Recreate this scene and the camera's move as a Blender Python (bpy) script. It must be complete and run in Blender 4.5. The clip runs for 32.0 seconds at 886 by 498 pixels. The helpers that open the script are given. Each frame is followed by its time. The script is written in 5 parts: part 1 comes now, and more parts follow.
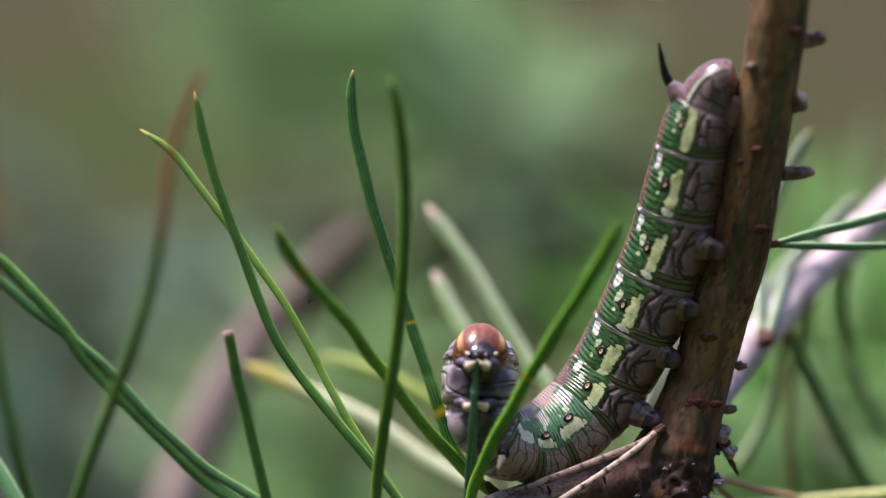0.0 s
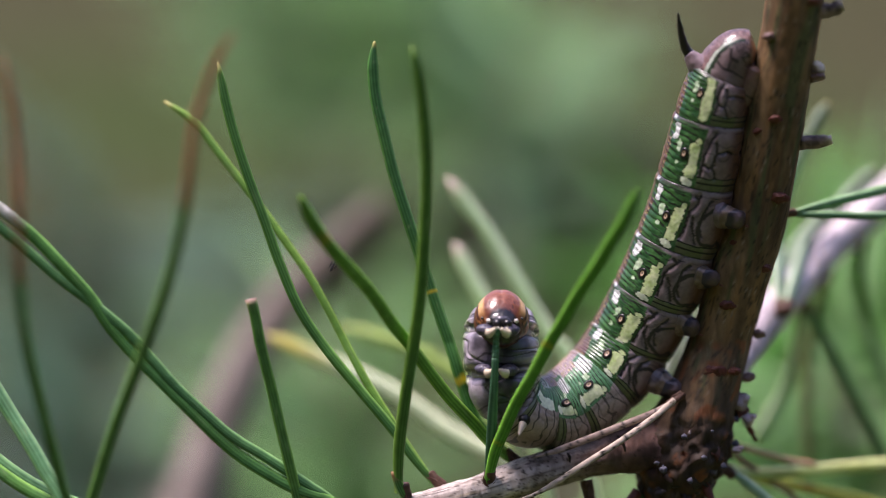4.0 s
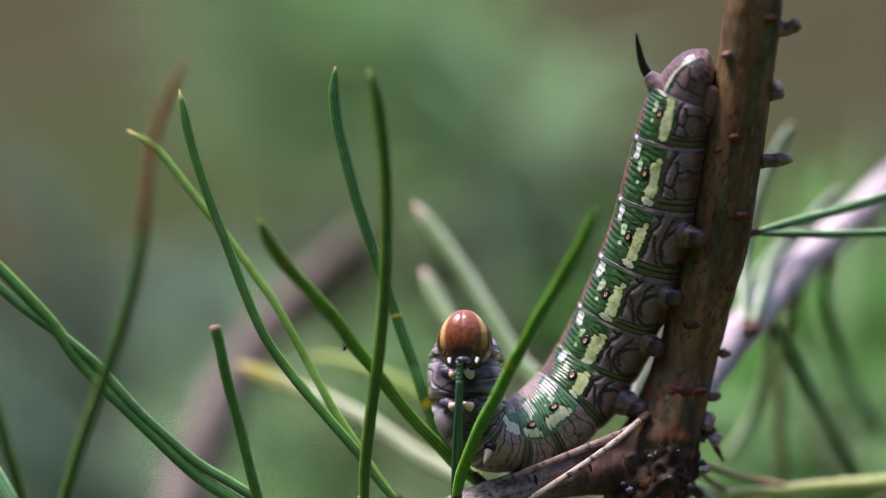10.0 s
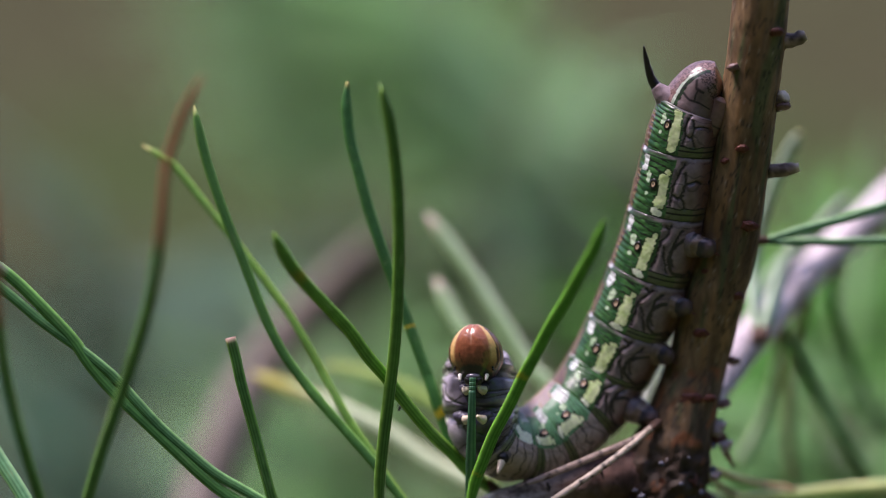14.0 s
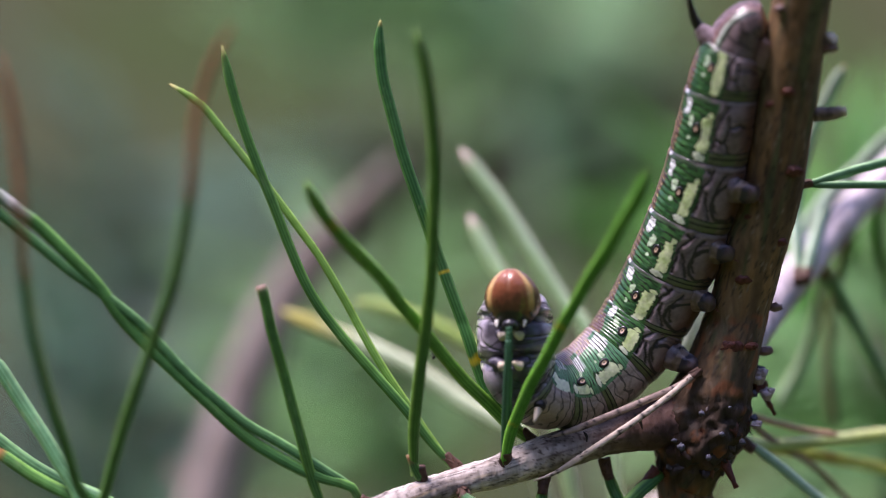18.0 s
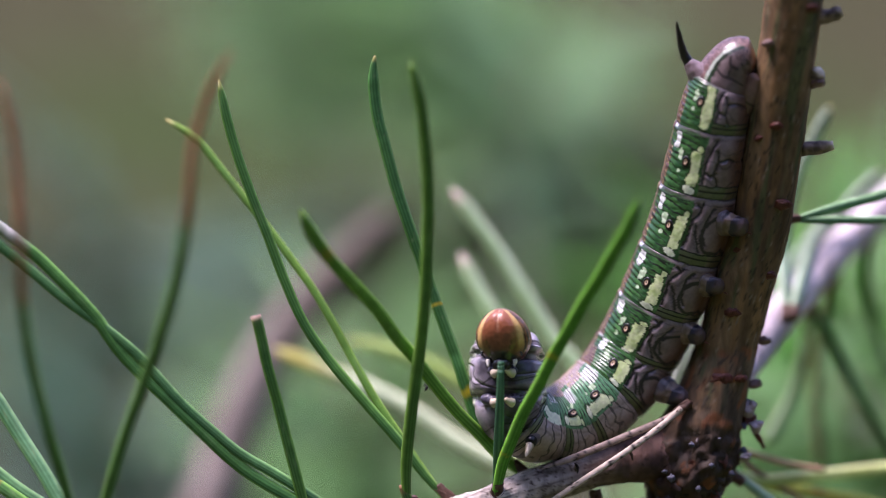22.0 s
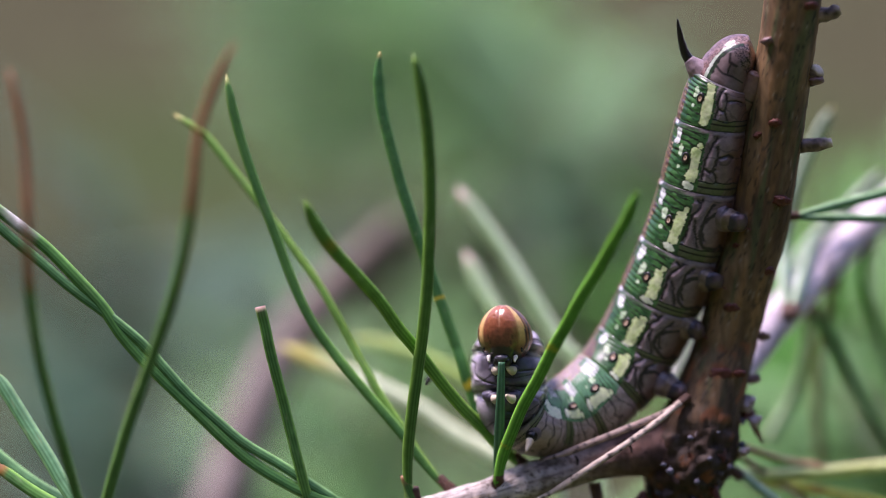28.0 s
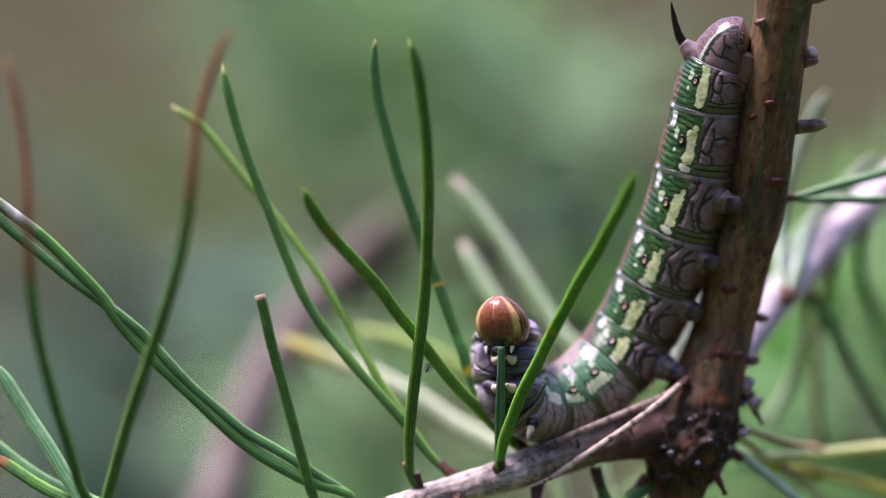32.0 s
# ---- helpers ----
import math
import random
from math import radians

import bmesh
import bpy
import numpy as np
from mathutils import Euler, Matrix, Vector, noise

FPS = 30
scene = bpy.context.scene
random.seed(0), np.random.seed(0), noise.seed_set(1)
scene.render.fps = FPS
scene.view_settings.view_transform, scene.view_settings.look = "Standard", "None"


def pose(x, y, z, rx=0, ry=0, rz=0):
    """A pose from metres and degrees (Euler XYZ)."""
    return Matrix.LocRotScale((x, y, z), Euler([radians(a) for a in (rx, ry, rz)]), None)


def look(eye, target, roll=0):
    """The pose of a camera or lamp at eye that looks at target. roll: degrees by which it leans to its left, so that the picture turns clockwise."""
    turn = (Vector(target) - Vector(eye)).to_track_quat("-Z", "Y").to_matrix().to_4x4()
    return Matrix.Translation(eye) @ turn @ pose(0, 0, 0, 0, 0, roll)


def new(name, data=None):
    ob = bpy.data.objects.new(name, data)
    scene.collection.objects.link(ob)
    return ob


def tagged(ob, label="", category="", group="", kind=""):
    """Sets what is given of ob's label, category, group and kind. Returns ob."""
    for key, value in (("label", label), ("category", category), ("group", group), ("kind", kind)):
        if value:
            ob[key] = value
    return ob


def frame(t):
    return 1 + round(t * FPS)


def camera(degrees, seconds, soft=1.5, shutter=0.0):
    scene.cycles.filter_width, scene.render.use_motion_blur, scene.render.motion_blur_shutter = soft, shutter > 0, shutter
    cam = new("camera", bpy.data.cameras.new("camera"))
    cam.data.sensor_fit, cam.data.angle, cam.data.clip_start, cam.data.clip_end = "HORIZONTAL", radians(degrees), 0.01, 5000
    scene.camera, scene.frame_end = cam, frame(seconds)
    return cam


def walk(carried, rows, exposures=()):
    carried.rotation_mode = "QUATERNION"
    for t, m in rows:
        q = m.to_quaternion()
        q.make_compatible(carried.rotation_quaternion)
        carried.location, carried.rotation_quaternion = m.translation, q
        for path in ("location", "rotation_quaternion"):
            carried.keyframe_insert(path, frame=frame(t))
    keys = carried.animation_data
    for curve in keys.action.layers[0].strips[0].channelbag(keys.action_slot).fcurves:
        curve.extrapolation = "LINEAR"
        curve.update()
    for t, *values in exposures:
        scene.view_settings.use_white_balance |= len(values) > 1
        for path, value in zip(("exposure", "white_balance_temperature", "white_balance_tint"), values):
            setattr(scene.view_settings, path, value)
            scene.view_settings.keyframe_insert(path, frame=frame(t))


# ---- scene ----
MM = 0.001

# ---- camera and its walk: seconds, eye in mm, yaw, pitch, roll in degrees ----
cam = camera(20.4, 32.0, 1.0)
cam.data.dof.use_dof = True
cam.data.dof.focus_distance = 0.2972
cam.data.dof.aperture_fstop = 5.2
PATH = [
    (0, -3.43, -301.77, 6.19, -0.891, -0.653, 0.381),
    (0.5, -4.07, -301.28, 6.17, -0.728, -0.567, 0.456),
    (1, -4.56, -302.81, 5.24, -0.675, -0.927, 0.727),
    (1.5, -5.68, -303.93, 5.45, -0.743, -1.121, 0.698),
    (2, -5.46, -304.13, 4.59, -0.931, -1.216, 0.715),
    (2.5, -5.28, -303.79, 4.70, -0.828, -1.108, 0.633),
    (3, -4.96, -303.79, 4.45, -0.886, -0.759, 0.525),
    (3.5, -4.30, -304.60, 3.71, -0.628, -0.711, 0.506),
    (5.5, -3.78, -304.95, 1.31, -0.554, -1.087, -0.286),
    (6, -2.54, -306.26, 0.45, -0.342, -0.850, -0.142),
    (6.5, -2.98, -309.65, 0.29, 0.175, -0.134, -0.115),
    (7, -2.06, -308.79, -0.51, 0.392, -0.231, -0.050),
    (7.5, -1.16, -308.31, 0.14, 0.203, -0.018, -0.301),
    (8, -0.03, -307.17, -0.50, 0.099, -0.074, -0.570),
    (8.5, 0.11, -306.51, -0.09, -0.042, 0.195, -0.660),
    (9, 0.41, -305.46, 0.08, 0.136, 0.277, -0.455),
    (9.5, 1.45, -304.48, -0.31, -0.350, 0.258, -0.473),
    (10, 2.11, -305.29, 0.08, -0.194, 0.354, -0.545),
    (10.5, 2.67, -305.01, -0.64, -0.099, 0.300, -0.605),
    (11, 3.62, -305.03, -1.18, -0.197, 0.336, -0.889),
    (11.5, 3.63, -306.88, -1.04, 0.039, 0.538, -1.020),
    (12, 3.35, -307.20, -1.46, 0.265, 0.367, -0.953),
    (12.5, 3.62, -308.54, -0.80, 0.229, 0.471, -1.046),
    (13, 2.97, -309.78, -0.85, 0.331, 0.278, -1.049),
    (13.5, 3.14, -310.01, 0.71, 0.312, 0.163, -1.001),
    (14, 2.60, -309.48, 1.98, 0.178, 0.260, -1.051),
    (14.5, 2.16, -308.28, 1.48, 0.157, 0.062, -1.050),
    (16.5, 1.90, -299.52, 16.01, -0.010, -2.993, -0.790),
    (17, 0.76, -300.54, 15.60, 0.384, -2.656, -0.852),
    (17.5, 2.17, -301.29, 13.73, -0.422, -2.851, -1.246),
    (18, 0.37, -301.38, 12.73, 0.602, -3.102, -0.971),
    (18.5, 2.93, -298.40, 11.14, 0.160, -2.972, -1.482),
    (19, 2.69, -298.67, 9.04, 0.181, -2.819, -1.108),
    (19.5, 2.21, -299.46, 10.26, -0.810, -1.686, -1.445),
    (20, -2.20, -304.07, 8.86, -0.158, -1.396, -1.093),
    (20.5, -1.24, -302.57, 7.39, -0.435, -1.099, -1.216),
    (21, -0.93, -300.65, 8.02, -0.134, -1.211, -1.325),
    (21.5, -1.30, -302.44, 5.12, -0.238, -0.878, -1.155),
    (22, -1.33, -305.05, 4.89, 0.089, -0.814, -0.813),
    (22.5, -0.66, -308.20, 3.80, 0.211, -0.681, -0.893),
    (23, 0.17, -310.26, 2.00, -0.075, -0.237, -0.964),
    (23.5, 0.29, -311.42, 0.38, 0.273, 0.123, -0.808),
    (24, 1.18, -310.91, -0.50, 0.268, 0.308, -0.707),
    (24.5, 1.32, -310.17, -0.61, -0.000, 0.471, -0.892),
    (25, 0.63, -310.44, -1.30, 0.388, 0.636, -0.546),
    (25.5, 1.38, -308.77, -2.37, 0.301, 0.484, -0.781),
    (27.5, 1.99, -309.69, -0.04, 0.658, 0.302, -0.407),
    (28, 1.50, -309.00, -0.80, 0.689, 0.134, -0.436),
    (28.5, 2.00, -308.94, -1.03, 0.555, 0.220, -0.639),
    (29, 2.54, -308.74, -1.94, 0.732, 0.193, -0.690),
    (29.5, 3.49, -307.70, -2.20, 0.686, 0.043, -0.926),
    (30, 3.21, -307.40, -2.95, 0.892, 0.280, -1.076),
    (30.5, 2.51, -305.90, -4.28, 0.798, 0.181, -1.189),
    (31, 1.92, -306.03, -4.45, 0.765, 0.161, -1.146),
    (31.5, 1.70, -307.15, -4.12, 0.542, 0.286, -1.215),
    (32, 0.26, -309.81, -4.97, 0.415, 0.604, -1.276),
]
walk(cam, [(t, pose(x * MM, y * MM, z * MM, 90 + p, 0, w) @ pose(0, 0, 0, 0, 0, r)) for t, x, y, z, w, p, r in PATH],
     exposures=[(0, 0.96, 6800, 32), (6, 0.96, 6600, 32), (13, 0.85, 6500, 32), (17, 0.88, 6350, 35), (19, 1.05, 6250, 37), (23, 1.08, 6250, 40), (32, 1.18, 6330, 42)])

# ---- world and sun: bright overcast sky over a forest clearing ----
SUN_ELEVATION, SUN_TURN = radians(66), radians(-108)
world = bpy.data.worlds.new("sky")
scene.world = world
world.use_nodes = True
wn = world.node_tree
sky = wn.nodes.new("ShaderNodeTexSky")
sky.sky_type, sky.sun_disc = "NISHITA", False
sky.sun_elevation, sky.sun_rotation = SUN_ELEVATION, SUN_TURN
wn.links.new(sky.outputs[0], wn.nodes["Background"].inputs[0])
wn.nodes["Background"].inputs[1].default_value = 0.15
sun = new("sun", bpy.data.lights.new("sun", "SUN"))
sun.data.energy, sun.data.angle, sun.data.color = 2.7, radians(16), (1.0, 0.97, 0.92)
sun.matrix_basis = look((0, 0, 5), Vector((0, 0, 5)) - Vector((math.sin(SUN_TURN) * math.cos(SUN_ELEVATION), math.cos(SUN_TURN) * math.cos(SUN_ELEVATION), math.sin(SUN_ELEVATION))))


# ---- materials ----
def node_material(name, rough=0.5, coat=0.0, spec=0.5):
    m = bpy.data.materials.new(name)
    m.use_nodes = True
    b = m.node_tree.nodes["Principled BSDF"]
    b.inputs["Roughness"].default_value = rough
    b.inputs["Coat Weight"].default_value = coat
    b.inputs["Specular IOR Level"].default_value = spec
    return m, m.node_tree, b


def noise_node(nt, scale, detail=4.0, stretch=None, src="Object"):
    tc = nt.nodes.new("ShaderNodeTexCoord")
    mp = nt.nodes.new("ShaderNodeMapping")
    if stretch:
        mp.inputs["Scale"].default_value = stretch
    n = nt.nodes.new("ShaderNodeTexNoise")
    n.inputs["Scale"].default_value, n.inputs["Detail"].default_value = scale, detail
    nt.links.new(tc.outputs[src], mp.inputs[0])
    nt.links.new(mp.outputs[0], n.inputs[0])
    return n


def ramp_node(nt, src, stops):
    r = nt.nodes.new("ShaderNodeValToRGB")
    e = r.color_ramp.elements
    while len(e) < len(stops):
        e.new(0.5)
    for k, (p, col) in zip(e, stops):
        k.position, k.color = p, (*col, 1)
    nt.links.new(src, r.inputs[0])
    return r


def mix_node(nt, kind, fac, a, b):
    m = nt.nodes.new("ShaderNodeMix")
    m.data_type, m.blend_type = "RGBA", kind
    for k, v in ((0, fac), (6, a), (7, b)):
        if isinstance(v, bpy.types.NodeSocket):
            nt.links.new(v, m.inputs[k])
        else:
            m.inputs[k].default_value = v if k == 0 else (*v, 1)
    return m.outputs[2]


def bump_node(nt, bsdf, src, strength, distance):
    b = nt.nodes.new("ShaderNodeBump")
    b.inputs["Strength"].default_value, b.inputs["Distance"].default_value = strength, distance
    nt.links.new(src, b.inputs["Height"])
    nt.links.new(b.outputs[0], bsdf.inputs["Normal"])


def marked_material(name, rough, coat, spec, grain, amount, relief, stretch=None, sheen=0.0):
    """Colour from the mesh attribute Col (markings, with some painted light and shade), varied by a noise of its own
    grain, with fine relief.
    """
    m, nt, b = node_material(name, rough, coat, spec)
    col = nt.nodes.new("ShaderNodeVertexColor")
    col.layer_name = "Col"
    n = noise_node(nt, grain, 5.0, stretch)
    r = ramp_node(nt, n.outputs[0], [(0.25, (1 - amount,) * 3), (0.75, (1 + amount,) * 3)])
    c = mix_node(nt, "MULTIPLY", 1.0, col.outputs[0], r.outputs[0])
    big = noise_node(nt, grain * 0.12, 3.0)
    r2 = ramp_node(nt, big.outputs[0], [(0.3, (1 - amount * 0.6,) * 3), (0.7, (1 + amount * 0.6,) * 3)])
    nt.links.new(mix_node(nt, "MULTIPLY", 1.0, c, r2.outputs[0]), b.inputs["Base Color"])
    bump_node(nt, b, n.outputs[0], 0.5, relief)
    return m


def plain_material(name, colour, rough=0.5, coat=0.0, spec=0.5, grain=900.0, amount=0.2, relief=0.0001):
    m, nt, b = node_material(name, rough, coat, spec)
    n = noise_node(nt, grain, 4.0)
    r = ramp_node(nt, n.outputs[0], [(0.25, tuple(v * (1 - amount) for v in colour)), (0.75, tuple(min(1, v * (1 + amount)) for v in colour))])
    nt.links.new(r.outputs[0], b.inputs["Base Color"])
    bump_node(nt, b, n.outputs[0], 0.4, relief)
    return m


M_NEEDLE = marked_material("needle_wax", 0.42, 0.0, 0.3, 900.0, 0.2, 0.00005)
M_SKIN = marked_material("caterpillar_skin", 0.34, 0.22, 0.5, 2500.0, 0.14, 0.00004)
M_HEAD = marked_material("head_shell", 0.30, 0.45, 0.5, 2600.0, 0.14, 0.00007)
M_BARK = marked_material("bark", 0.70, 0.0, 0.35, 900.0, 0.45, 0.0008, (1, 1, 0.25))
M_DRY = marked_material("dry_needle", 0.55, 0.0, 0.4, 1500.0, 0.25, 0.00008)
M_LEG = plain_material("leg_horn", (0.62, 0.52, 0.37), 0.35, 0.2)
M_BLACK = plain_material("black_horn", (0.012, 0.010, 0.010), 0.3, 0.2)
M_LABRUM = plain_material("grey_plate", (0.075, 0.070, 0.085), 0.22, 0.4)
M_WHITE = plain_material("pale_horn", (0.75, 0.70, 0.62), 0.35, 0.1)
M_SHEATH = plain_material("brown_sheath", (0.115, 0.058, 0.038), 0.6, 0.0, 0.4, 1800.0, 0.5, 0.0002)
M_SCAR = plain_material("red_brown_scar", (0.125, 0.036, 0.022), 0.5, 0.0, 0.4, 2500.0, 0.5, 0.0003)
M_FLAKE = plain_material("dark_bark_flake", (0.030, 0.017, 0.014), 0.45, 0.0, 0.5, 1200.0, 0.6, 0.0003)
M_RESIN = plain_material("grey_resin", (0.085, 0.085, 0.115), 0.5, 0.0, 0.5, 900.0, 0.2, 0.0001)
M_FAR = marked_material("far_foliage", 0.6, 0.0, 0.2, 60.0, 0.3, 0.001)


def ground_material():
    m, nt, b = node_material("forest_floor", 0.95, 0.0, 0.1)
    n = noise_node(nt, 0.45, 6.0)
    r = ramp_node(nt, n.outputs[0], [(0.32, (0.050, 0.046, 0.019)), (0.46, (0.060, 0.059, 0.026)), (0.54, (0.044, 0.068, 0.018)), (0.70, (0.073, 0.068, 0.036))])
    n2 = noise_node(nt, 14.0, 5.0)
    r2 = ramp_node(nt, n2.outputs[0], [(0.3, (0.6, 0.6, 0.6)), (0.7, (1.3, 1.3, 1.3))])
    nt.links.new(mix_node(nt, "MULTIPLY", 1.0, r.outputs[0], r2.outputs[0]), b.inputs["Base Color"])
    bump_node(nt, b, n2.outputs[0], 0.6, 0.03)
    return m


# ---- mesh helpers, in mm ----
ORIGIN = {}
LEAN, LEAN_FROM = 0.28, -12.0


def lean_to_view(p):
    """Draws the sapling and all on it forward above the knot, and down, to fit the camera's view."""
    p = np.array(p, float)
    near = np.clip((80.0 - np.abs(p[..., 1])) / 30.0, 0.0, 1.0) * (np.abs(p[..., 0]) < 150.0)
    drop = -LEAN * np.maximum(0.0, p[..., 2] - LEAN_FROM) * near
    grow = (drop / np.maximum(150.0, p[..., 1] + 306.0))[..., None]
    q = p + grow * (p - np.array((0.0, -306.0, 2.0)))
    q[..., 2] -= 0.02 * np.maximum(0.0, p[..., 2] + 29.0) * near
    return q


def thing(name, at, label, category, group="", kind=""):
    e = new(name)
    e.empty_display_size = 0.005
    ORIGIN[e.name] = Vector(lean_to_view(at))
    e.location = ORIGIN[e.name] * MM
    return tagged(e, label, category, group, kind)


def part(name, shape, material, parent, label="", at=None, kind="", settled=False):
    """Links one mesh (verts in mm of the place, faces, colours or None) under a thing or a part; at: its own origin;
    settled: already fitted to the view.
    """
    verts, faces, cols = shape
    base = ORIGIN[parent.name] if parent else Vector((0, 0, 0))
    place = (lambda p: np.array(p, float)) if settled else lean_to_view
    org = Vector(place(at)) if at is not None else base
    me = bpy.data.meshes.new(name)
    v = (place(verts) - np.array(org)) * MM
    me.from_pydata(v.tolist(), [], faces)
    me.polygons.foreach_set("use_smooth", np.ones(len(me.polygons), bool))
    if cols is not None:
        at_col = me.color_attributes.new("Col", "FLOAT_COLOR", "POINT")
        at_col.data.foreach_set("color", np.c_[np.asarray(cols, float), np.ones(len(cols))].ravel())
    me.materials.append(material)
    ob = new(name, me)
    ob.location = (org - base) * MM
    ORIGIN[ob.name] = org
    if parent:
        ob.parent = parent
    if label or kind:
        tagged(ob, label, "", "", kind)
    return ob


def spline(points, n):
    """n + 1 places along a smooth curve through the points, with any number of columns."""
    p = np.asarray(points, float)
    p = np.vstack([2 * p[0] - p[1], p, 2 * p[-1] - p[-2]])
    out = []
    for u in np.linspace(0, len(p) - 3, n + 1):
        i = min(int(u), len(p) - 4)
        t = u - i
        a, b, c, d = p[i:i + 4]
        out.append(0.5 * (2 * b + (c - a) * t + (2 * a - 5 * b + 4 * c - d) * t * t + (3 * b - a - 3 * c + d) * t ** 3))
    return np.array(out)


def even(points, n):
    """As spline(), at even steps of length (of the first three columns)."""
    q = spline(points, max(4 * n, 40))
    l = np.r_[0, np.cumsum(np.linalg.norm(np.diff(q[:, :3], axis=0), axis=1))]
    s = np.linspace(0, l[-1], n + 1)
    return np.array([np.interp(s, l, q[:, k]) for k in range(q.shape[1])]).T


def frames_along(c, up):
    t = np.gradient(c, axis=0)
    t /= np.linalg.norm(t, axis=1)[:, None]
    u = np.asarray(up, float) * np.ones_like(c)
    u = u - (u * t).sum(1)[:, None] * t
    u /= np.linalg.norm(u, axis=1)[:, None]
    return t, u, np.cross(t, u)


def grid_faces(rings, sides, closed=True, caps=True):
    f = []
    for i in range(rings - 1):
        for j in range(sides if closed else sides - 1):
            k = (j + 1) % sides
            f.append((i * sides + j, i * sides + k, (i + 1) * sides + k, (i + 1) * sides + j))
    if caps:
        f.append(tuple(range(sides - 1, -1, -1)))
        f.append(tuple(range((rings - 1) * sides, rings * sides)))
    return f


def tube(centres, radius, sides=10, up=(0, -1, 0), squash=1.0, colour=None, bumps=0.0, grain=1.0, seed=0.0):
    """A swept tube. radius: one per ring. colour(s, angle) gives the markings."""
    c = np.asarray(centres, float)
    r = np.asarray(radius, float) * np.ones(len(c))
    t, u, w = frames_along(c, up)
    a = np.linspace(0, 2 * np.pi, sides, endpoint=False)
    v, col = [], []
    for i in range(len(c)):
        for ang in a:
            d = math.cos(ang) * u[i] * squash + math.sin(ang) * w[i]
            q = c[i] + d * r[i]
            if bumps:
                k = noise.noise(Vector(q * grain) + Vector((seed, 0, 0))) * bumps + noise.noise(Vector(q * grain * 3.1)) * bumps * 0.5
                q = q + d * k
            v.append(q)
            if colour:
                col.append(colour(i / (len(c) - 1), ang, q))
    return np.array(v), grid_faces(len(c), sides), (col if colour else None)


def joined(*shapes):
    v, f, c, n = [], [], [], 0
    for s in shapes:
        v.append(np.asarray(s[0], float))
        f += [tuple(k + n for k in q) for q in s[1]]
        n += len(s[0])
        c += list(s[2]) if s[2] is not None else []
    return np.vstack(v), f, (c if len(c) == n else None)


def blob(centre, size, turn=None, rings=10, sides=14, rough=0.0, seed=0.0):
    v = []
    m = turn or Matrix.Identity(3)
    for i in range(rings + 1):
        p = math.pi * i / rings
        for j in range(sides):
            a = 2 * math.pi * j / sides
            d = Vector((math.sin(p) * math.cos(a), math.sin(p) * math.sin(a), math.cos(p)))
            k = 1 + rough * noise.noise(d * 2.2 + Vector((seed, seed, 0)))
            v.append(Vector(centre) + m @ Vector((d.x * size[0] * k, d.y * size[1] * k, d.z * size[2] * k)))
    return np.array(v), grid_faces(rings + 1, sides), None


def lerp(a, b, f):
    f = max(0.0, min(1.0, f))
    return tuple(x + (y - x) * f for x, y in zip(a, b))


# ---- setting ----
GROUND_Z = -380.0


def build_setting():
    n = 110
    xs = np.sign(np.linspace(-1, 1, n)) * np.abs(np.linspace(-1, 1, n)) ** 3.2 * 150000

    def height(x, y):
        f = min(1.0, max(0.0, (y - 1500) / 12000))
        rise = 5200 * f * f * (3 - 2 * f)
        rough = 30 * noise.noise(Vector((x, y, 0)) * 0.0015) if max(abs(x), abs(y)) < 20000 else 0
        return GROUND_Z + rise + rough

    v = [(x, y, height(x, y)) for y in xs for x in xs]
    f = [(j * n + i, j * n + i + 1, (j + 1) * n + i + 1, (j + 1) * n + i) for j in range(n - 1) for i in range(n - 1)]
    g = part("ground", (v, f, None), ground_material(), None, "grassy clearing rising to a slope of brown litter and moss", kind="structure")
    g["category"] = "ground"


build_setting()


def quads_mesh(centres, along, across, cols):
    """Many small leaf blades: a diamond each, folded a little along its rib."""
    n = len(centres)
    nrm = np.cross(along, across)
    nrm /= np.linalg.norm(nrm, axis=1)[:, None] + 1e-9
    fold = 0.25 * np.linalg.norm(across, axis=1)[:, None]
    v = np.stack([centres - along, centres + across + nrm * fold, centres + along, centres - across + nrm * fold], 1).reshape(-1, 3)
    f = []
    for i in range(n):
        k = 4 * i
        f += [(k, k + 1, k + 2), (k, k + 2, k + 3)]
    return v, f, np.repeat(cols, 4, 0)


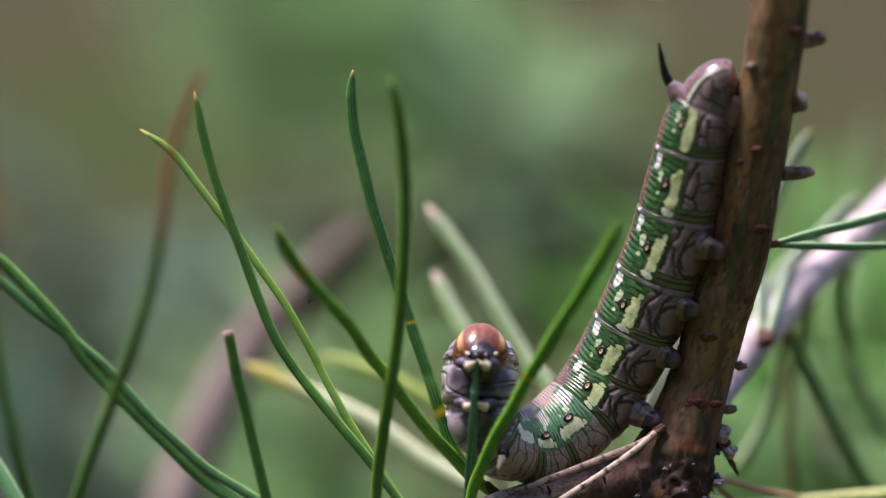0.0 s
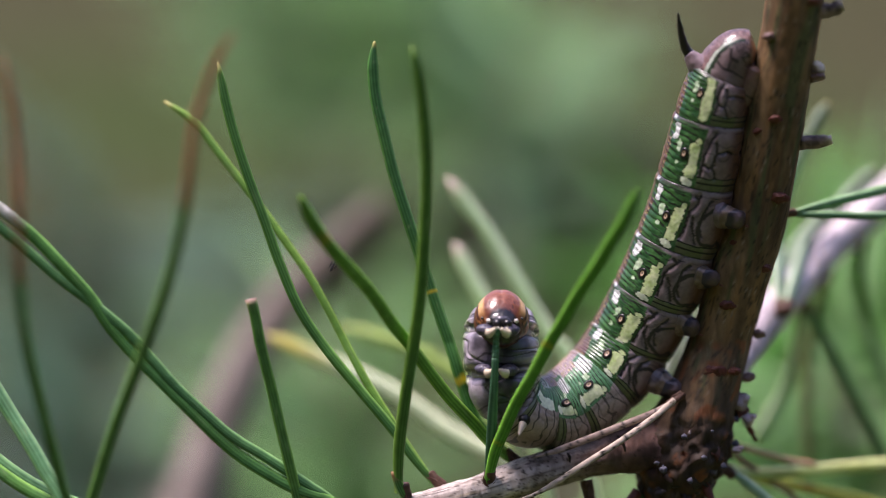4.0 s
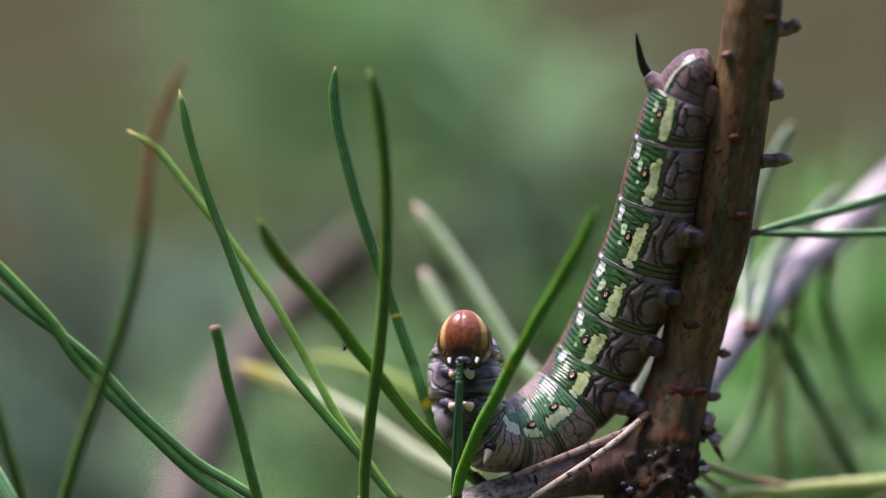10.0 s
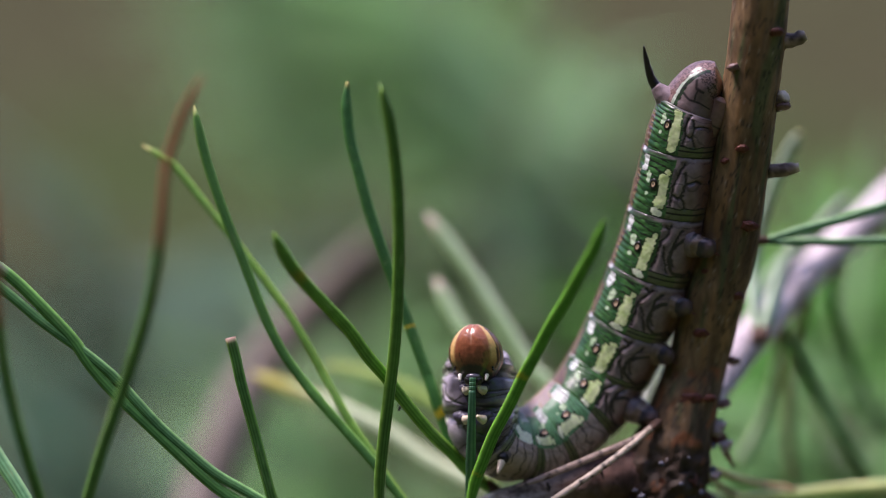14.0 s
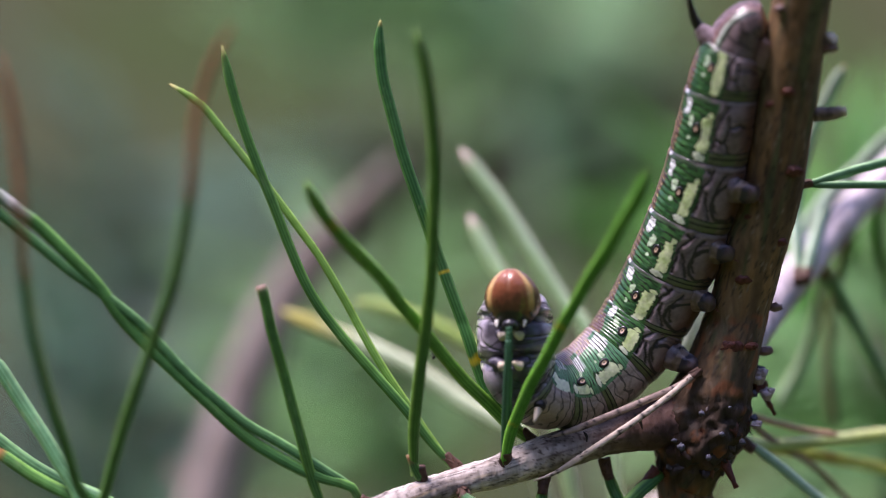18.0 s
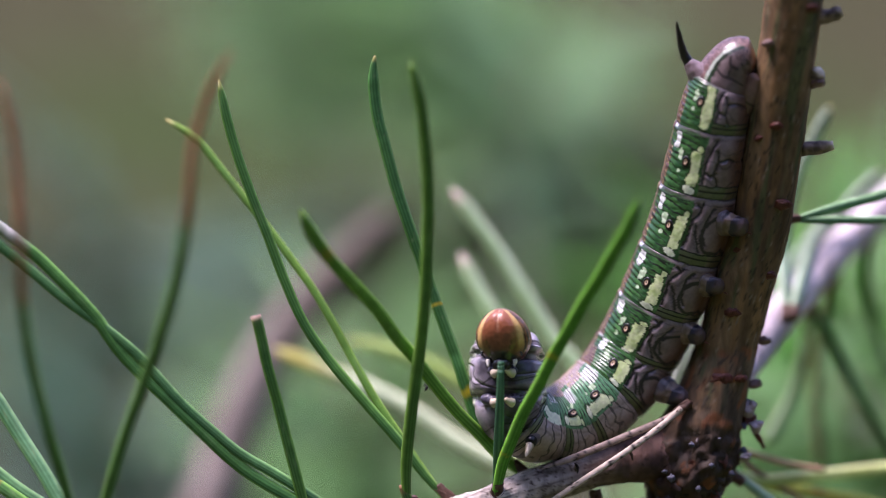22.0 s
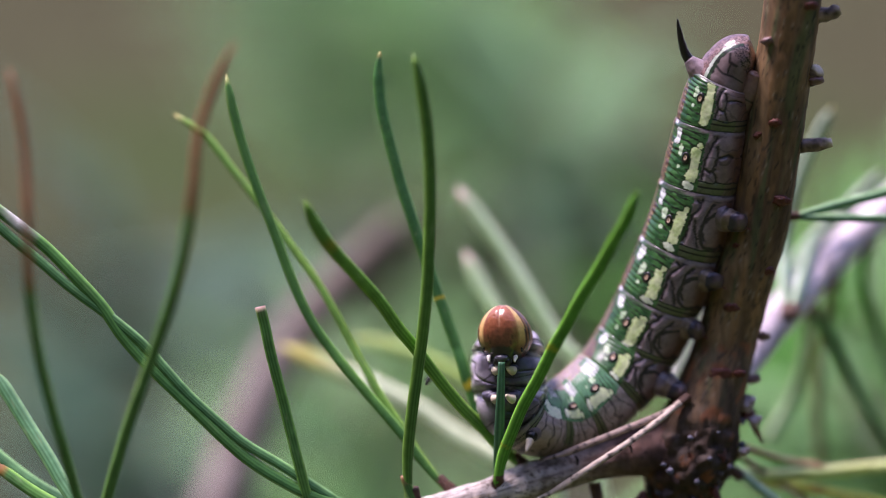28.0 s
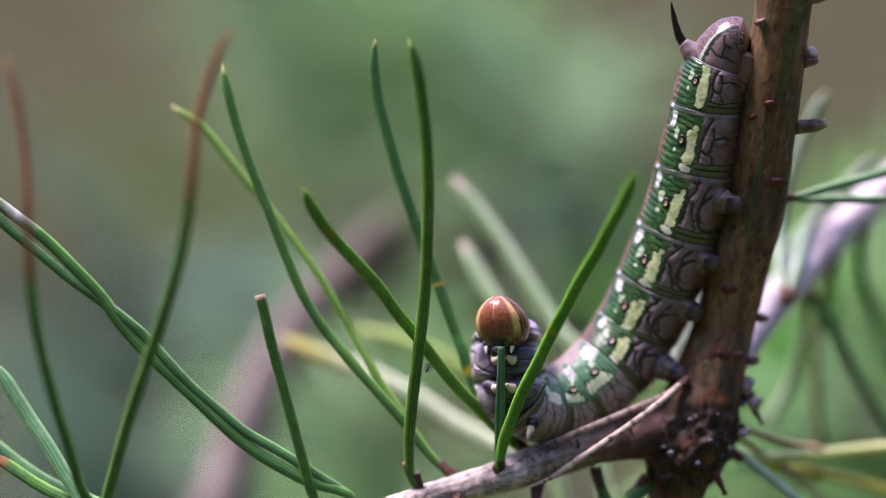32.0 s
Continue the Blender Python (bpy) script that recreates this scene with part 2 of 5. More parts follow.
def build_woods():
    rng = np.random.default_rng(4)
    shapes = []
    cents, cols = [], []
    for k in range(146):
        # near ones: unseen thicket behind the camera, added to hold back front light
        near = k >= 90
        ang = math.pi + rng.uniform(-1.7, 1.7) if near else rng.uniform(0.5, 2 * math.pi - 0.5)
        dist = rng.uniform(3000, 5500) if near else rng.uniform(9000, 17000)
        x, y = math.sin(ang) * dist, math.cos(ang) * dist
        tall = rng.uniform(1700, 3300) if near else rng.uniform(1500, 4200)
        if k % 2 == 0:
            c = even([(x, y, GROUND_Z - 40), (x + rng.normal(0, 60), y, GROUND_Z + tall * 0.5), (x + rng.normal(0, 90), y, GROUND_Z + tall)], 8)
            shade = rng.uniform(0.7, 1.3)
            shapes.append(tube(c, np.linspace(90, 25, 9), 7, (0, -1, 0), 1.0, lambda q, a, p, shade=shade: (0.17 * shade, 0.13 * shade, 0.105 * shade)))
        m = 260 if near else 150
        h = rng.uniform(0.0, 1.0, m) ** 0.8
        wide = (0.16 + 0.30 * (1 - h)) * min(tall, 3200)
        th = rng.uniform(0, 2 * np.pi, m)
        rr = np.sqrt(rng.uniform(0, 1, m)) * wide
        cents.append(np.c_[x + rr * np.cos(th), y + rr * np.sin(th), GROUND_Z + 60 + h * tall])
        warm = np.clip(abs(ang) * 5 + rng.normal(0, 0.25), 0, 1)
        base = np.array((0.035, 0.07, 0.022) if near else lerp((0.060, 0.125, 0.030), (0.115, 0.105, 0.048), warm))
        cols.append(base * rng.uniform(0.6, 1.5, (m, 1)))
    cents, cols = np.vstack(cents), np.vstack(cols)
    d = rng.normal(0, 1, (len(cents), 3))
    d /= np.linalg.norm(d, axis=1)[:, None]
    e = np.cross(d, rng.normal(0, 1, d.shape))
    e /= np.linalg.norm(e, axis=1)[:, None]
    size = rng.uniform(120, 300, (len(cents), 1))
    leaves = quads_mesh(cents, d * size, e * size * 0.6, cols)
    ob = part("far_woods", joined(*shapes, leaves), M_FAR, None, "woods of green and olive bushes round the clearing, and an unseen thicket added to block front light", kind="stuff")
    ob["category"] = "woods"


build_woods()


def build_shoot(base, points, count, length, colour, spread, seed, wide=1.3, label="blurred green pine shoot behind the sapling"):
    """A pine shoot: a curved stem from the ground with many needles round its upper part."""
    rng = np.random.default_rng(seed)
    ob = thing("pine_shoot", base, label, "pine shoot", "pine shoots behind")
    c = even([base] + points, 40)
    part("stem", tube(c, np.linspace(3.4, 1.6, len(c)), 10, (0, -1, 0.2), 1.0, twig_colour, 0.2, 0.5, seed), M_BARK, ob)
    top = even(points, 60)
    shapes = []
    for k in range(count):
        i = int(rng.uniform(0, 60))
        p = top[i]
        t = top[min(i + 1, 60)] - top[max(i - 1, 0)]
        t /= np.linalg.norm(t)
        side = rng.normal(0, 1, 3)
        side -= side @ t * t
        side /= np.linalg.norm(side)
        d = t * rng.uniform(0.25, 0.9) + side * spread
        d /= np.linalg.norm(d)
        n = length * rng.uniform(0.6, 1.1)
        mid = p + d * n * 0.5 + np.array([0, 0, 2.0]) * rng.normal()
        cc = even([p, mid, p + d * n + np.array([0, 0, -3.0])], 6)
        b = np.array(colour) * rng.uniform(0.6, 1.5)
        s = np.linspace(0, 1, 7)
        shapes.append(tube(cc, wide * np.clip((1.05 - s) * 4, 0.05, 1), 5, (0.1, -1, 0.2), 0.7, lambda q, a, pp, b=b: tuple(b)))
    part("needles", joined(*shapes), M_NEEDLE, ob, "dense green needles", kind="stuff")


# ---- pine sapling ----
GREEN_A, GREEN_B = (0.036, 0.135, 0.042), (0.095, 0.25, 0.045)
TIP = (0.50, 0.46, 0.14)


def needle_shape(points, radius=0.72, base=GREEN_A, light=GREEN_B, tip=TIP, tip_len=0.018, cut=False, rings=36, up=(0.3, -1, 0.2), spots=(), brown_from=None, brown=(0.27, 0.10, 0.055)):
    c = even(points, rings)
    s = np.linspace(0, 1, len(c))
    r = radius * np.minimum(1.0, 0.72 + 2.5 * s)
    if not cut:
        r = r * np.clip((1.003 - s) / 0.065, 0.03, 1) ** 0.6
    if brown_from is not None:
        r = r * np.interp(s, [brown_from - 0.02, brown_from + 0.03], [1.0, 0.78])
    seed = points[0][0] * 0.37 + points[-1][2]

    # side: which edge is uppermost, painted brighter as if lit
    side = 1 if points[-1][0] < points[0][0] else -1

    def colour(q, a, p):
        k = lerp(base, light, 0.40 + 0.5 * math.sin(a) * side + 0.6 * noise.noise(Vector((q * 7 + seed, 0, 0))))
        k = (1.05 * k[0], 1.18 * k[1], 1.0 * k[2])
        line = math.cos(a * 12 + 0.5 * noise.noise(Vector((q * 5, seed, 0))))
        # edge highlights laid into the colour, strongest on the upper side
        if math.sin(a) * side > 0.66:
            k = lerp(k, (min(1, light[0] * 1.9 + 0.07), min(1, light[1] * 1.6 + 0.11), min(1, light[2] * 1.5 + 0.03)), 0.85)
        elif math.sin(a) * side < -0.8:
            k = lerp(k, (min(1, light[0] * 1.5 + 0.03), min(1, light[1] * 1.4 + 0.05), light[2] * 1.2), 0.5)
        elif line > 0.5:
            k = lerp(k, tuple(min(1.0, x * 1.6 + 0.05) for x in light), 0.22)
        elif line < -0.6:
            k = tuple(x * 0.72 for x in k)
        k = lerp(k, (0.34, 0.40, 0.20), max(0.0, noise.noise(Vector((q * 55 + seed, a * 1.5, 0))) - 0.42) * 1.6)
        if brown_from is not None:
            if q > brown_from:
                k = lerp(brown, (0.44, 0.20, 0.10), 0.5 + noise.noise(Vector((q * 30, a, 0))))
            if abs(q - brown_from) < 0.012:
                k = (0.30, 0.16, 0.04)
        for at, long, spot in spots:
            off = abs(q - at + 0.5 * long * noise.noise(Vector((a * 1.3, at * 40, 0)))) / long
            if off < 1:
                k = lerp(spot, k, off ** 2 + 0.25 * (1 - math.sin(a) * side))
        if tip and q > 1 - tip_len:
            k = lerp(k, tip, (q - 1 + tip_len) / tip_len * 1.5)
        return k

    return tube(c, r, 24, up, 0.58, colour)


def sheath_shape(base, towards, length=2.4, radius=0.95):
    b, d = Vector(base), (Vector(towards) - Vector(base)).normalized()
    p = [b - d * 0.8, b + d * length * 0.45, b + d * length]
    c = even(p, 14)
    body = tube(c, radius * np.interp(np.linspace(0, 1, len(c)), [0, 0.3, 0.34, 0.6, 0.64, 0.92, 1], [0.95, 0.86, 0.76, 0.82, 0.72, 0.74, 0.66]), 16, (0.2, -1, 0.1), 0.9, None, 0.10, 2.2, base[0])
    # papery scales that stand off the foot
    scales = []
    for k in range(5):
        side = Vector((math.sin(k * 1.9 + base[0]), -abs(math.cos(k * 1.3)), 0.3 * math.cos(k * 2.1)))
        side = (side - side.dot(d) * d).normalized()
        f = b + side * radius * 0.7 + d * (0.25 * k - 0.5)
        scales.append(tube(even([f - d * 0.5, f + d * 0.35 + side * 0.1, f + d * 0.9 + side * 0.32], 5), radius * np.array([0.5, 0.52, 0.42, 0.28, 0.14, 0.04]), 7, tuple(side), 0.3))
    return joined(body, *scales)


def bark_colour(q, a, p):
    x, y, z = float(p[0]) - 0.17 * float(p[2]), float(p[1]), float(p[2])
    k = noise.noise(Vector((x * 0.34, y * 0.34, z * 0.07)))
    f = noise.noise(Vector((x * 0.9 + 9, y * 0.9, z * 0.09)))
    g = noise.noise(Vector((x * 1.9, y * 1.9 + 4, z * 0.16)))
    h = noise.noise(Vector((x * 3.2 + 2, y * 3.2, z * 0.8)))
    c = lerp((0.118, 0.068, 0.033), (0.262, 0.166, 0.074), 0.5 + k * 0.9 + 0.35 * g + 0.2 * h)
    if f > 0.16:
        c = lerp(c, (0.095, 0.110, 0.042), min(0.85, (f - 0.16) * 4))
    if f < -0.20:
        c = lerp(c, (0.29, 0.155, 0.055), min(0.55, (-0.20 - f) * 5))
    if abs(g + 0.3 * k) < 0.05 and h > -0.2:
        c = lerp(c, (0.035, 0.028, 0.018), 0.75)
    if h > 0.55:
        c = lerp(c, (0.38, 0.30, 0.20), 0.5)
    return c


def twig_colour(q, a, p):
    """Grey-brown bark with lengthwise fibres and dark splits."""
    u, x, y = q * 95, math.cos(a), math.sin(a)
    k = noise.noise(Vector((u * 0.16, x * 1.3, y * 1.3)))
    f = noise.noise(Vector((u * 0.13 + 5, x * 3.0, y * 3.0)))
    g = noise.noise(Vector((u * 0.10, x * 2.4 + 3, y * 2.4)))
    fine = noise.noise(Vector((u * 0.30, x * 6.5, y * 6.5 + 6)))
    plate = noise.noise(Vector((u * 0.55 + 0.8 * x, x * 1.2, y * 1.2 + 9)))
    c = lerp((0.30, 0.24, 0.195), (0.74, 0.66, 0.59), 0.5 + k * 0.8 + 0.45 * f + 0.35 * fine)
    if f > 0.22:
        c = lerp(c, (0.38, 0.29, 0.17), min(1, (f - 0.22) * 4))
    if abs(g) < 0.06:
        c = lerp((0.045, 0.028, 0.022), c, abs(g) / 0.06 * 0.8)
    if abs(fine) < 0.07:
        c = lerp((0.075, 0.048, 0.040), c, 0.45 + abs(fine) / 0.07 * 0.5)
    if abs(plate) < 0.018 and f < 0.1:
        c = lerp(c, (0.045, 0.028, 0.022), 0.7)
    return c


def side_twig_colour(q, a, p):
    c = lerp(lerp((0.060, 0.028, 0.020), (0.19, 0.105, 0.085), 0.5 + noise.noise(Vector(p) * 0.6)), twig_colour(q, a, p), (q - 0.09) / 0.14)
    ring = noise.noise(Vector((float(p[0]) * 0.9, float(p[1]) * 0.25, float(p[2]) * 0.25)))
    return lerp(c, (0.050, 0.026, 0.020), 0.75) if abs(ring) < 0.03 and q < 0.25 else c


def build_sapling():
    sap = thing("pine_sapling", (33.0, 0.0, GROUND_Z), "young pine with brown stem, side twigs and long green needles", "pine")
    # main stem
    row = [(*p, r) for p, r in zip([
        (31.0, 12.0, GROUND_Z - 5), (30.0, 6.0, -160.0), (30.5, 2.0, -62.0), (26.7, 0.0, -35.5), (26.8, -0.5, -32.0), (27.8, -1.0, -27.7), (29.2, -1.0, -23.9), (30.8, -1.5, -18.6),
        (33.2, -1.5, -11.0), (35.0, -1.5, -3.9), (37.2, -1.5, 3.2), (38.4, -1.5, 10.2), (39.6, -1.5, 17.3), (41.7, -1.5, 31.5), (43.4, -1.0, 45.7), (45.1, 0.0, 61.5)],
        [9.0, 6.5, 3.9, 3.4, 3.7, 5.3, 5.4, 4.4, 3.75, 3.85, 3.7, 3.65, 3.6, 3.55, 3.4, 3.0])]
    c = even(row, 900)
    c = np.vstack([c[c[:, 2] < -45][::15], c[c[:, 2] >= -45]])
    shape = tube(c[:, :3], c[:, 3], 96, (0, -1, 0), 1.0, bark_colour, 0.11, 0.30)
    knot = np.array((28.6, -1.0, -26.3))
    axis = np.array([np.interp(shape[0][:, 2], c[:, 2], c[:, k]) for k in range(2)]).T
    for i, p in enumerate(shape[0]):
        near = math.exp(-((p[2] - knot[2]) / 5.0) ** 2)
        if near > 0.01:
            d = np.array([p[0] - axis[i, 0], p[1] - axis[i, 1], 0.0])
            d /= np.linalg.norm(d) + 1e-9
            shape[0][i] = p + d * near * (1.2 * noise.noise(Vector(p) * 0.55) + 0.8 * noise.noise(Vector(p) * 1.3) + 0.35 * noise.noise(Vector(p) * 3.0))
            shape[2][i] = lerp(shape[2][i], lerp((0.028, 0.016, 0.013), (0.080, 0.032, 0.019), 0.5 + noise.noise(Vector(p) * 0.8) * 1.3), min(0.95, 1.6 * near))
        # bark made darker for some way round the knot
        darken = math.exp(-((p[2] - knot[2] - 3.0) / 9.0) ** 2) * (0.75 + 0.8 * noise.noise(Vector(p) * 0.35))
        if darken > 0.1:
            shape[2][i] = lerp(shape[2][i], (0.056, 0.040, 0.025), min(0.68, 1.1 * darken))
            rust = noise.noise(Vector(p) * 0.62 + Vector((3, 8, 1)))
            if rust > 0.22:
                shape[2][i] = lerp(shape[2][i], (0.23, 0.080, 0.028), min(0.8, (rust - 0.22) * 5))
    stem = part("main_stem", shape, M_BARK, sap)
    # side twig
    row = [(*p, r) for p, r in zip([
        (29.0, -1.0, -24.6), (22.3, -2.5, -25.4), (16.3, -3.5, -26.6), (9.1, -4.5, -28.6), (3.6, -5.5, -30.3), (-1.8, -6.5, -31.6), (-7.3, -8.0, -33.2), (-14.0, -9.0, -35.3), (-23.3, -11.0, -37.7), (-38.3, -15.0, -41.1), (-53.0, -18.0, -44.8), (-64.4, -20.0, -47.4)],
        [4.2, 3.1, 2.35, 2.40, 2.0, 1.75, 1.8, 1.8, 1.75, 1.65, 1.5, 1.2])]
    c = even(row, 420)
    twig = part("side_twig", tube(c[:, :3], c[:, 3], 72, (0, -1, 0.3), 1.0, side_twig_colour, 0.15, 0.6, 4.0), M_BARK, sap, "grey-brown side twig with peeling bark")

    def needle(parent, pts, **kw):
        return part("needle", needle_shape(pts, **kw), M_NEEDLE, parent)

    def sheath(parent, base, towards, length=2.2, radius=0.95):
        return part("sheath", sheath_shape(base, towards, length * 0.72, radius * 0.85), M_SHEATH, parent)

    # fascicles on the side twig
    sheath(twig, (-1.8, -5.5, -29.3), (-3.9, -5.0, -27.1))
    needle(twig, [(-2.2, -5.5, -29.4), (-4.6, -5.6, -26.6), (-7.4, -5.7, -22.7), (-11.5, -5.9, -17.7), (-15.6, -6.0, -12.6), (-18.8, -5.0, -7.9), (-21.3, -3.6, -2.3), (-23.3, -2.3, 3.1), (-25.2, -1.0, 7.9), (-27.2, 0.4, 13.6), (-28.6, 1.7, 18.6), (-29.6, 2.9, 23.3)], radius=0.64)
    needle(twig, [(-2.4, -5.2, -29.3), (-5.1, -4.7, -25.5), (-7.5, -4.2, -21.9), (-10.0, -3.7, -18.0), (-12.5, -3.2, -13.6), (-15.2, -1.6, -8.5), (-18.0, 0.3, -3.7), (-20.8, 1.9, 0.2), (-23.5, 3.4, 3.9), (-26.1, 4.8, 7.2), (-29.1, 6.3, 11.0), (-32.9, 8.3, 15.7), (-37.0, 9.6, 18.6)], radius=0.52, light=(0.17, 0.33, 0.05), base=(0.10, 0.24, 0.05), tip=(0.62, 0.52, 0.2), tip_len=0.03)
    sheath(twig, (-5.6, -7.5, -31.4), (-6.0, -8.5, -28.0), 3.2)
    needle(twig, [(-6.6, -8.0, -30.3), (-6.6, -9.5, -25.5), (-6.1, -11.1, -20.5), (-5.3, -12.9, -14.9), (-4.5, -14.0, -9.4), (-4.0, -14.3, -4.4), (-3.7, -14.4, 1.1), (-3.5, -14.5, 6.6), (-3.6, -14.6, 12.1), (-4.0, -14.7, 16.9), (-4.6, -14.8, 20.9), (-5.4, -14.8, 24.3)], radius=0.74, base=(0.05, 0.155, 0.03), light=(0.09, 0.24, 0.03), tip=(0.20, 0.34, 0.06))
    needle(twig, [(-5.8, -8.0, -30.8), (-6.6, -8.5, -29.1), (-7.0, -8.7, -27.6)], radius=0.6, cut=True, tip=(0.3, 0.17, 0.08), tip_len=0.4, rings=8)
    sheath(twig, (4.3, -6.5, -29.3), (4.8, -9.0, -25.3), 2.8, 1.15)
    needle(twig, [(4.2, -7.0, -29.2), (5.0, -8.9, -25.3), (6.1, -10.6, -22.2), (7.4, -12.4, -18.9), (9.1, -14.3, -15.6), (10.9, -16.4, -11.8), (12.5, -17.3, -8.9), (14.2, -18.4, -5.6), (16.2, -19.5, -2.3), (17.8, -20.5, 0.7), (19.5, -21.6, 3.8), (20.8, -22.6, 7.2)], radius=0.76, base=(0.060, 0.26, 0.028), light=(0.105, 0.37, 0.035), tip=(0.22, 0.42, 0.06), spots=[(0.14, 0.005, (0.50, 0.48, 0.03)), (0.49, 0.013, (0.42, 0.48, 0.03))], rings=140)
    sheath(twig, (7.9, -3.4, -27.0), (6.4, -3.3, -25.6), 2.8, 1.0)
    needle(twig, [(7.9, -3.4, -27.0), (6.8, -3.2, -26.3), (4.3, -3.4, -23.6), (2.7, -3.5, -21.6), (1.2, -3.7, -17.6), (-0.1, -3.9, -13.3), (-1.6, -3.2, -8.9), (-3.1, -2.2, -4.6), (-4.5, -1.3, -0.3), (-6.0, -0.3, 4.2), (-7.6, 0.9, 9.3), (-8.9, 2.2, 14.5), (-9.9, 3.3, 18.8), (-10.3, 4.4, 23.1), (-10.1, 5.2, 26.2)], radius=0.76, spots=[(0.22, 0.016, (0.85, 0.56, 0.02)), (0.42, 0.004, (0.85, 0.58, 0.02))], rings=160, base=(0.035, 0.14, 0.045), light=(0.07, 0.22, 0.06))
    needle(twig, [(7.9, -3.4, -27.0), (6.7, -3.4, -26.3), (4.5, -4.8, -24.3), (2.3, -6.4, -21.7), (-0.4, -8.3, -18.7), (-3.1, -10.4, -15.1), (-5.4, -12.3, -11.8), (-7.6, -13.3, -9.0), (-9.7, -14.3, -5.8), (-12.3, -15.4, -2.7), (-15.0, -16.6, 0.4), (-17.0, -17.5, 3.4), (-18.3, -18.3, 6.4)], radius=0.8, base=(0.08, 0.24, 0.03), light=(0.15, 0.36, 0.04), tip=(0.2, 0.36, 0.05), spots=[(0.86, 0.008, (0.35, 0.30, 0.02))])
    # left pair
    sheath(twig, (-11.8, -8.5, -33.7), (-14.7, -9.0, -31.9))
    needle(twig, [(-13.2, -8.6, -33.1), (-14.3, -8.6, -31.4), (-19.1, -9.2, -29.7), (-24.5, -9.9, -26.5), (-27.9, -10.4, -23.7), (-32.2, -11.1, -19.3), (-35.3, -11.6, -16.1), (-38.2, -12.0, -13.1), (-41.1, -11.5, -9.8), (-43.4, -10.7, -6.4), (-46.8, -9.9, -2.7), (-50.5, -9.0, 1.0), (-54.0, -8.4, 3.8), (-59.7, -7.4, 8.2)], radius=0.76, base=(0.04, 0.155, 0.05), light=(0.09, 0.25, 0.05), spots=[(0.885, 0.045, (0.82, 0.77, 0.72))], tip=(0.75, 0.70, 0.65), tip_len=0.03)
    needle(twig, [(-13.2, -8.6, -33.1), (-14.2, -8.4, -31.5), (-18.1, -9.0, -28.9), (-22.3, -9.6, -26.0), (-26.4, -10.2, -23.4), (-29.8, -10.7, -20.4), (-33.0, -11.3, -17.3), (-35.8, -11.8, -14.0), (-38.5, -11.8, -10.9), (-42.5, -11.0, -7.6), (-47.4, -10.2, -4.0), (-51.1, -9.5, -0.8), (-55.0, -8.7, 2.4), (-59.6, -7.8, 6.7)], radius=0.64, base=(0.04, 0.15, 0.055), light=(0.10, 0.25, 0.09))
    # cut needle
    sheath(twig, (-17.0, -8.8, -34.7), (-17.3, -9.0, -32.4))
    needle(twig, [(-17.6, -8.8, -33.8), (-18.7, -9.2, -30.7), (-20.3, -10.1, -24.0), (-21.7, -10.8, -17.8), (-23.0, -11.6, -12.2), (-23.7, -11.1, -8.9), (-24.3, -10.8, -6.5)], radius=0.68, cut=True, tip=(0.45, 0.25, 0.22), tip_len=0.03, base=(0.04, 0.14, 0.035))
    # needles near the twig's end, with dead brown tips
    sheath(twig, (-47.3, -17.0, -43.0), (-45.8, -18.0, -39.2))
    needle(twig, [(-46.9, -16.5, -42.4), (-44.1, -17.0, -35.2), (-42.0, -19.5, -30.0), (-40.7, -21.3, -26.1), (-38.5, -24.3, -20.0), (-36.3, -27.0, -14.6), (-34.1, -29.2, -9.1), (-31.9, -31.0, -2.8), (-30.6, -32.4, 2.4), (-29.8, -32.6, 7.7), (-29.4, -31.3, 13.4), (-28.4, -30.3, 17.5), (-26.9, -29.4, 21.7), (-25.2, -28.7, 24.8)], radius=0.68, brown_from=0.72, tip=None, brown=(0.36, 0.12, 0.05), base=(0.06, 0.18, 0.05), light=(0.09, 0.25, 0.06), rings=50)
    sheath(twig, (-50.4, -18.0, -43.7), (-49.7, -18.0, -39.2))
    needle(twig, [(-49.7, -18.0, -43.2), (-43.9, -18.0, -33.5), (-45.0, -20.9, -29.0), (-45.8, -24.1, -23.8), (-46.6, -27.2, -19.0), (-47.4, -30.9, -12.8), (-48.0, -32.3, -7.6), (-48.3, -33.7, -1.1), (-48.1, -34.7, 3.4), (-48.6, -33.2, 9.8), (-49.4, -31.9, 15.7), (-50.9, -30.6, 21.6)], radius=0.62, brown_from=0.64, tip=None, brown=(0.36, 0.12, 0.05), base=(0.06, 0.18, 0.05), light=(0.09, 0.25, 0.06), rings=50)
    needle(twig, [(-50.1, -18.0, -43.3), (-45.7, -14.0, -33.6), (-48.9, -12.0, -26.8), (-53.2, -10.0, -20.3), (-57.0, -9.0, -14.3)], radius=0.9, base=(0.06, 0.19, 0.08), light=(0.14, 0.30, 0.15))
    sheath(twig, (-33.1, -13.5, -39.2), (-36.5, -13.0, -36.8))
    needle(twig, [(-33.5, -13.0, -39.1), (-42.9, -10.0, -32.8), (-48.9, -8.0, -30.4), (-53.5, -7.0, -27.8), (-60.4, -6.0, -22.4)], radius=0.8, base=(0.05, 0.17, 0.07), light=(0.12, 0.28, 0.12))
    needle(twig, [(-33.5, -13.0, -39.1), (-44.6, -12.0, -32.9), (-51.4, -11.0, -29.5), (-56.2, -10.5, -26.3), (-59.6, -10.0, -25.0)], radius=0.75, brown_from=0.86, tip=None, brown=(0.13, 0.075, 0.05), base=(0.05, 0.16, 0.05))
    # short needles under the twig
    sheath(twig, (9.1, -5.0, -31.4), (8.6, -6.0, -33.9), 2.8, 1.0)
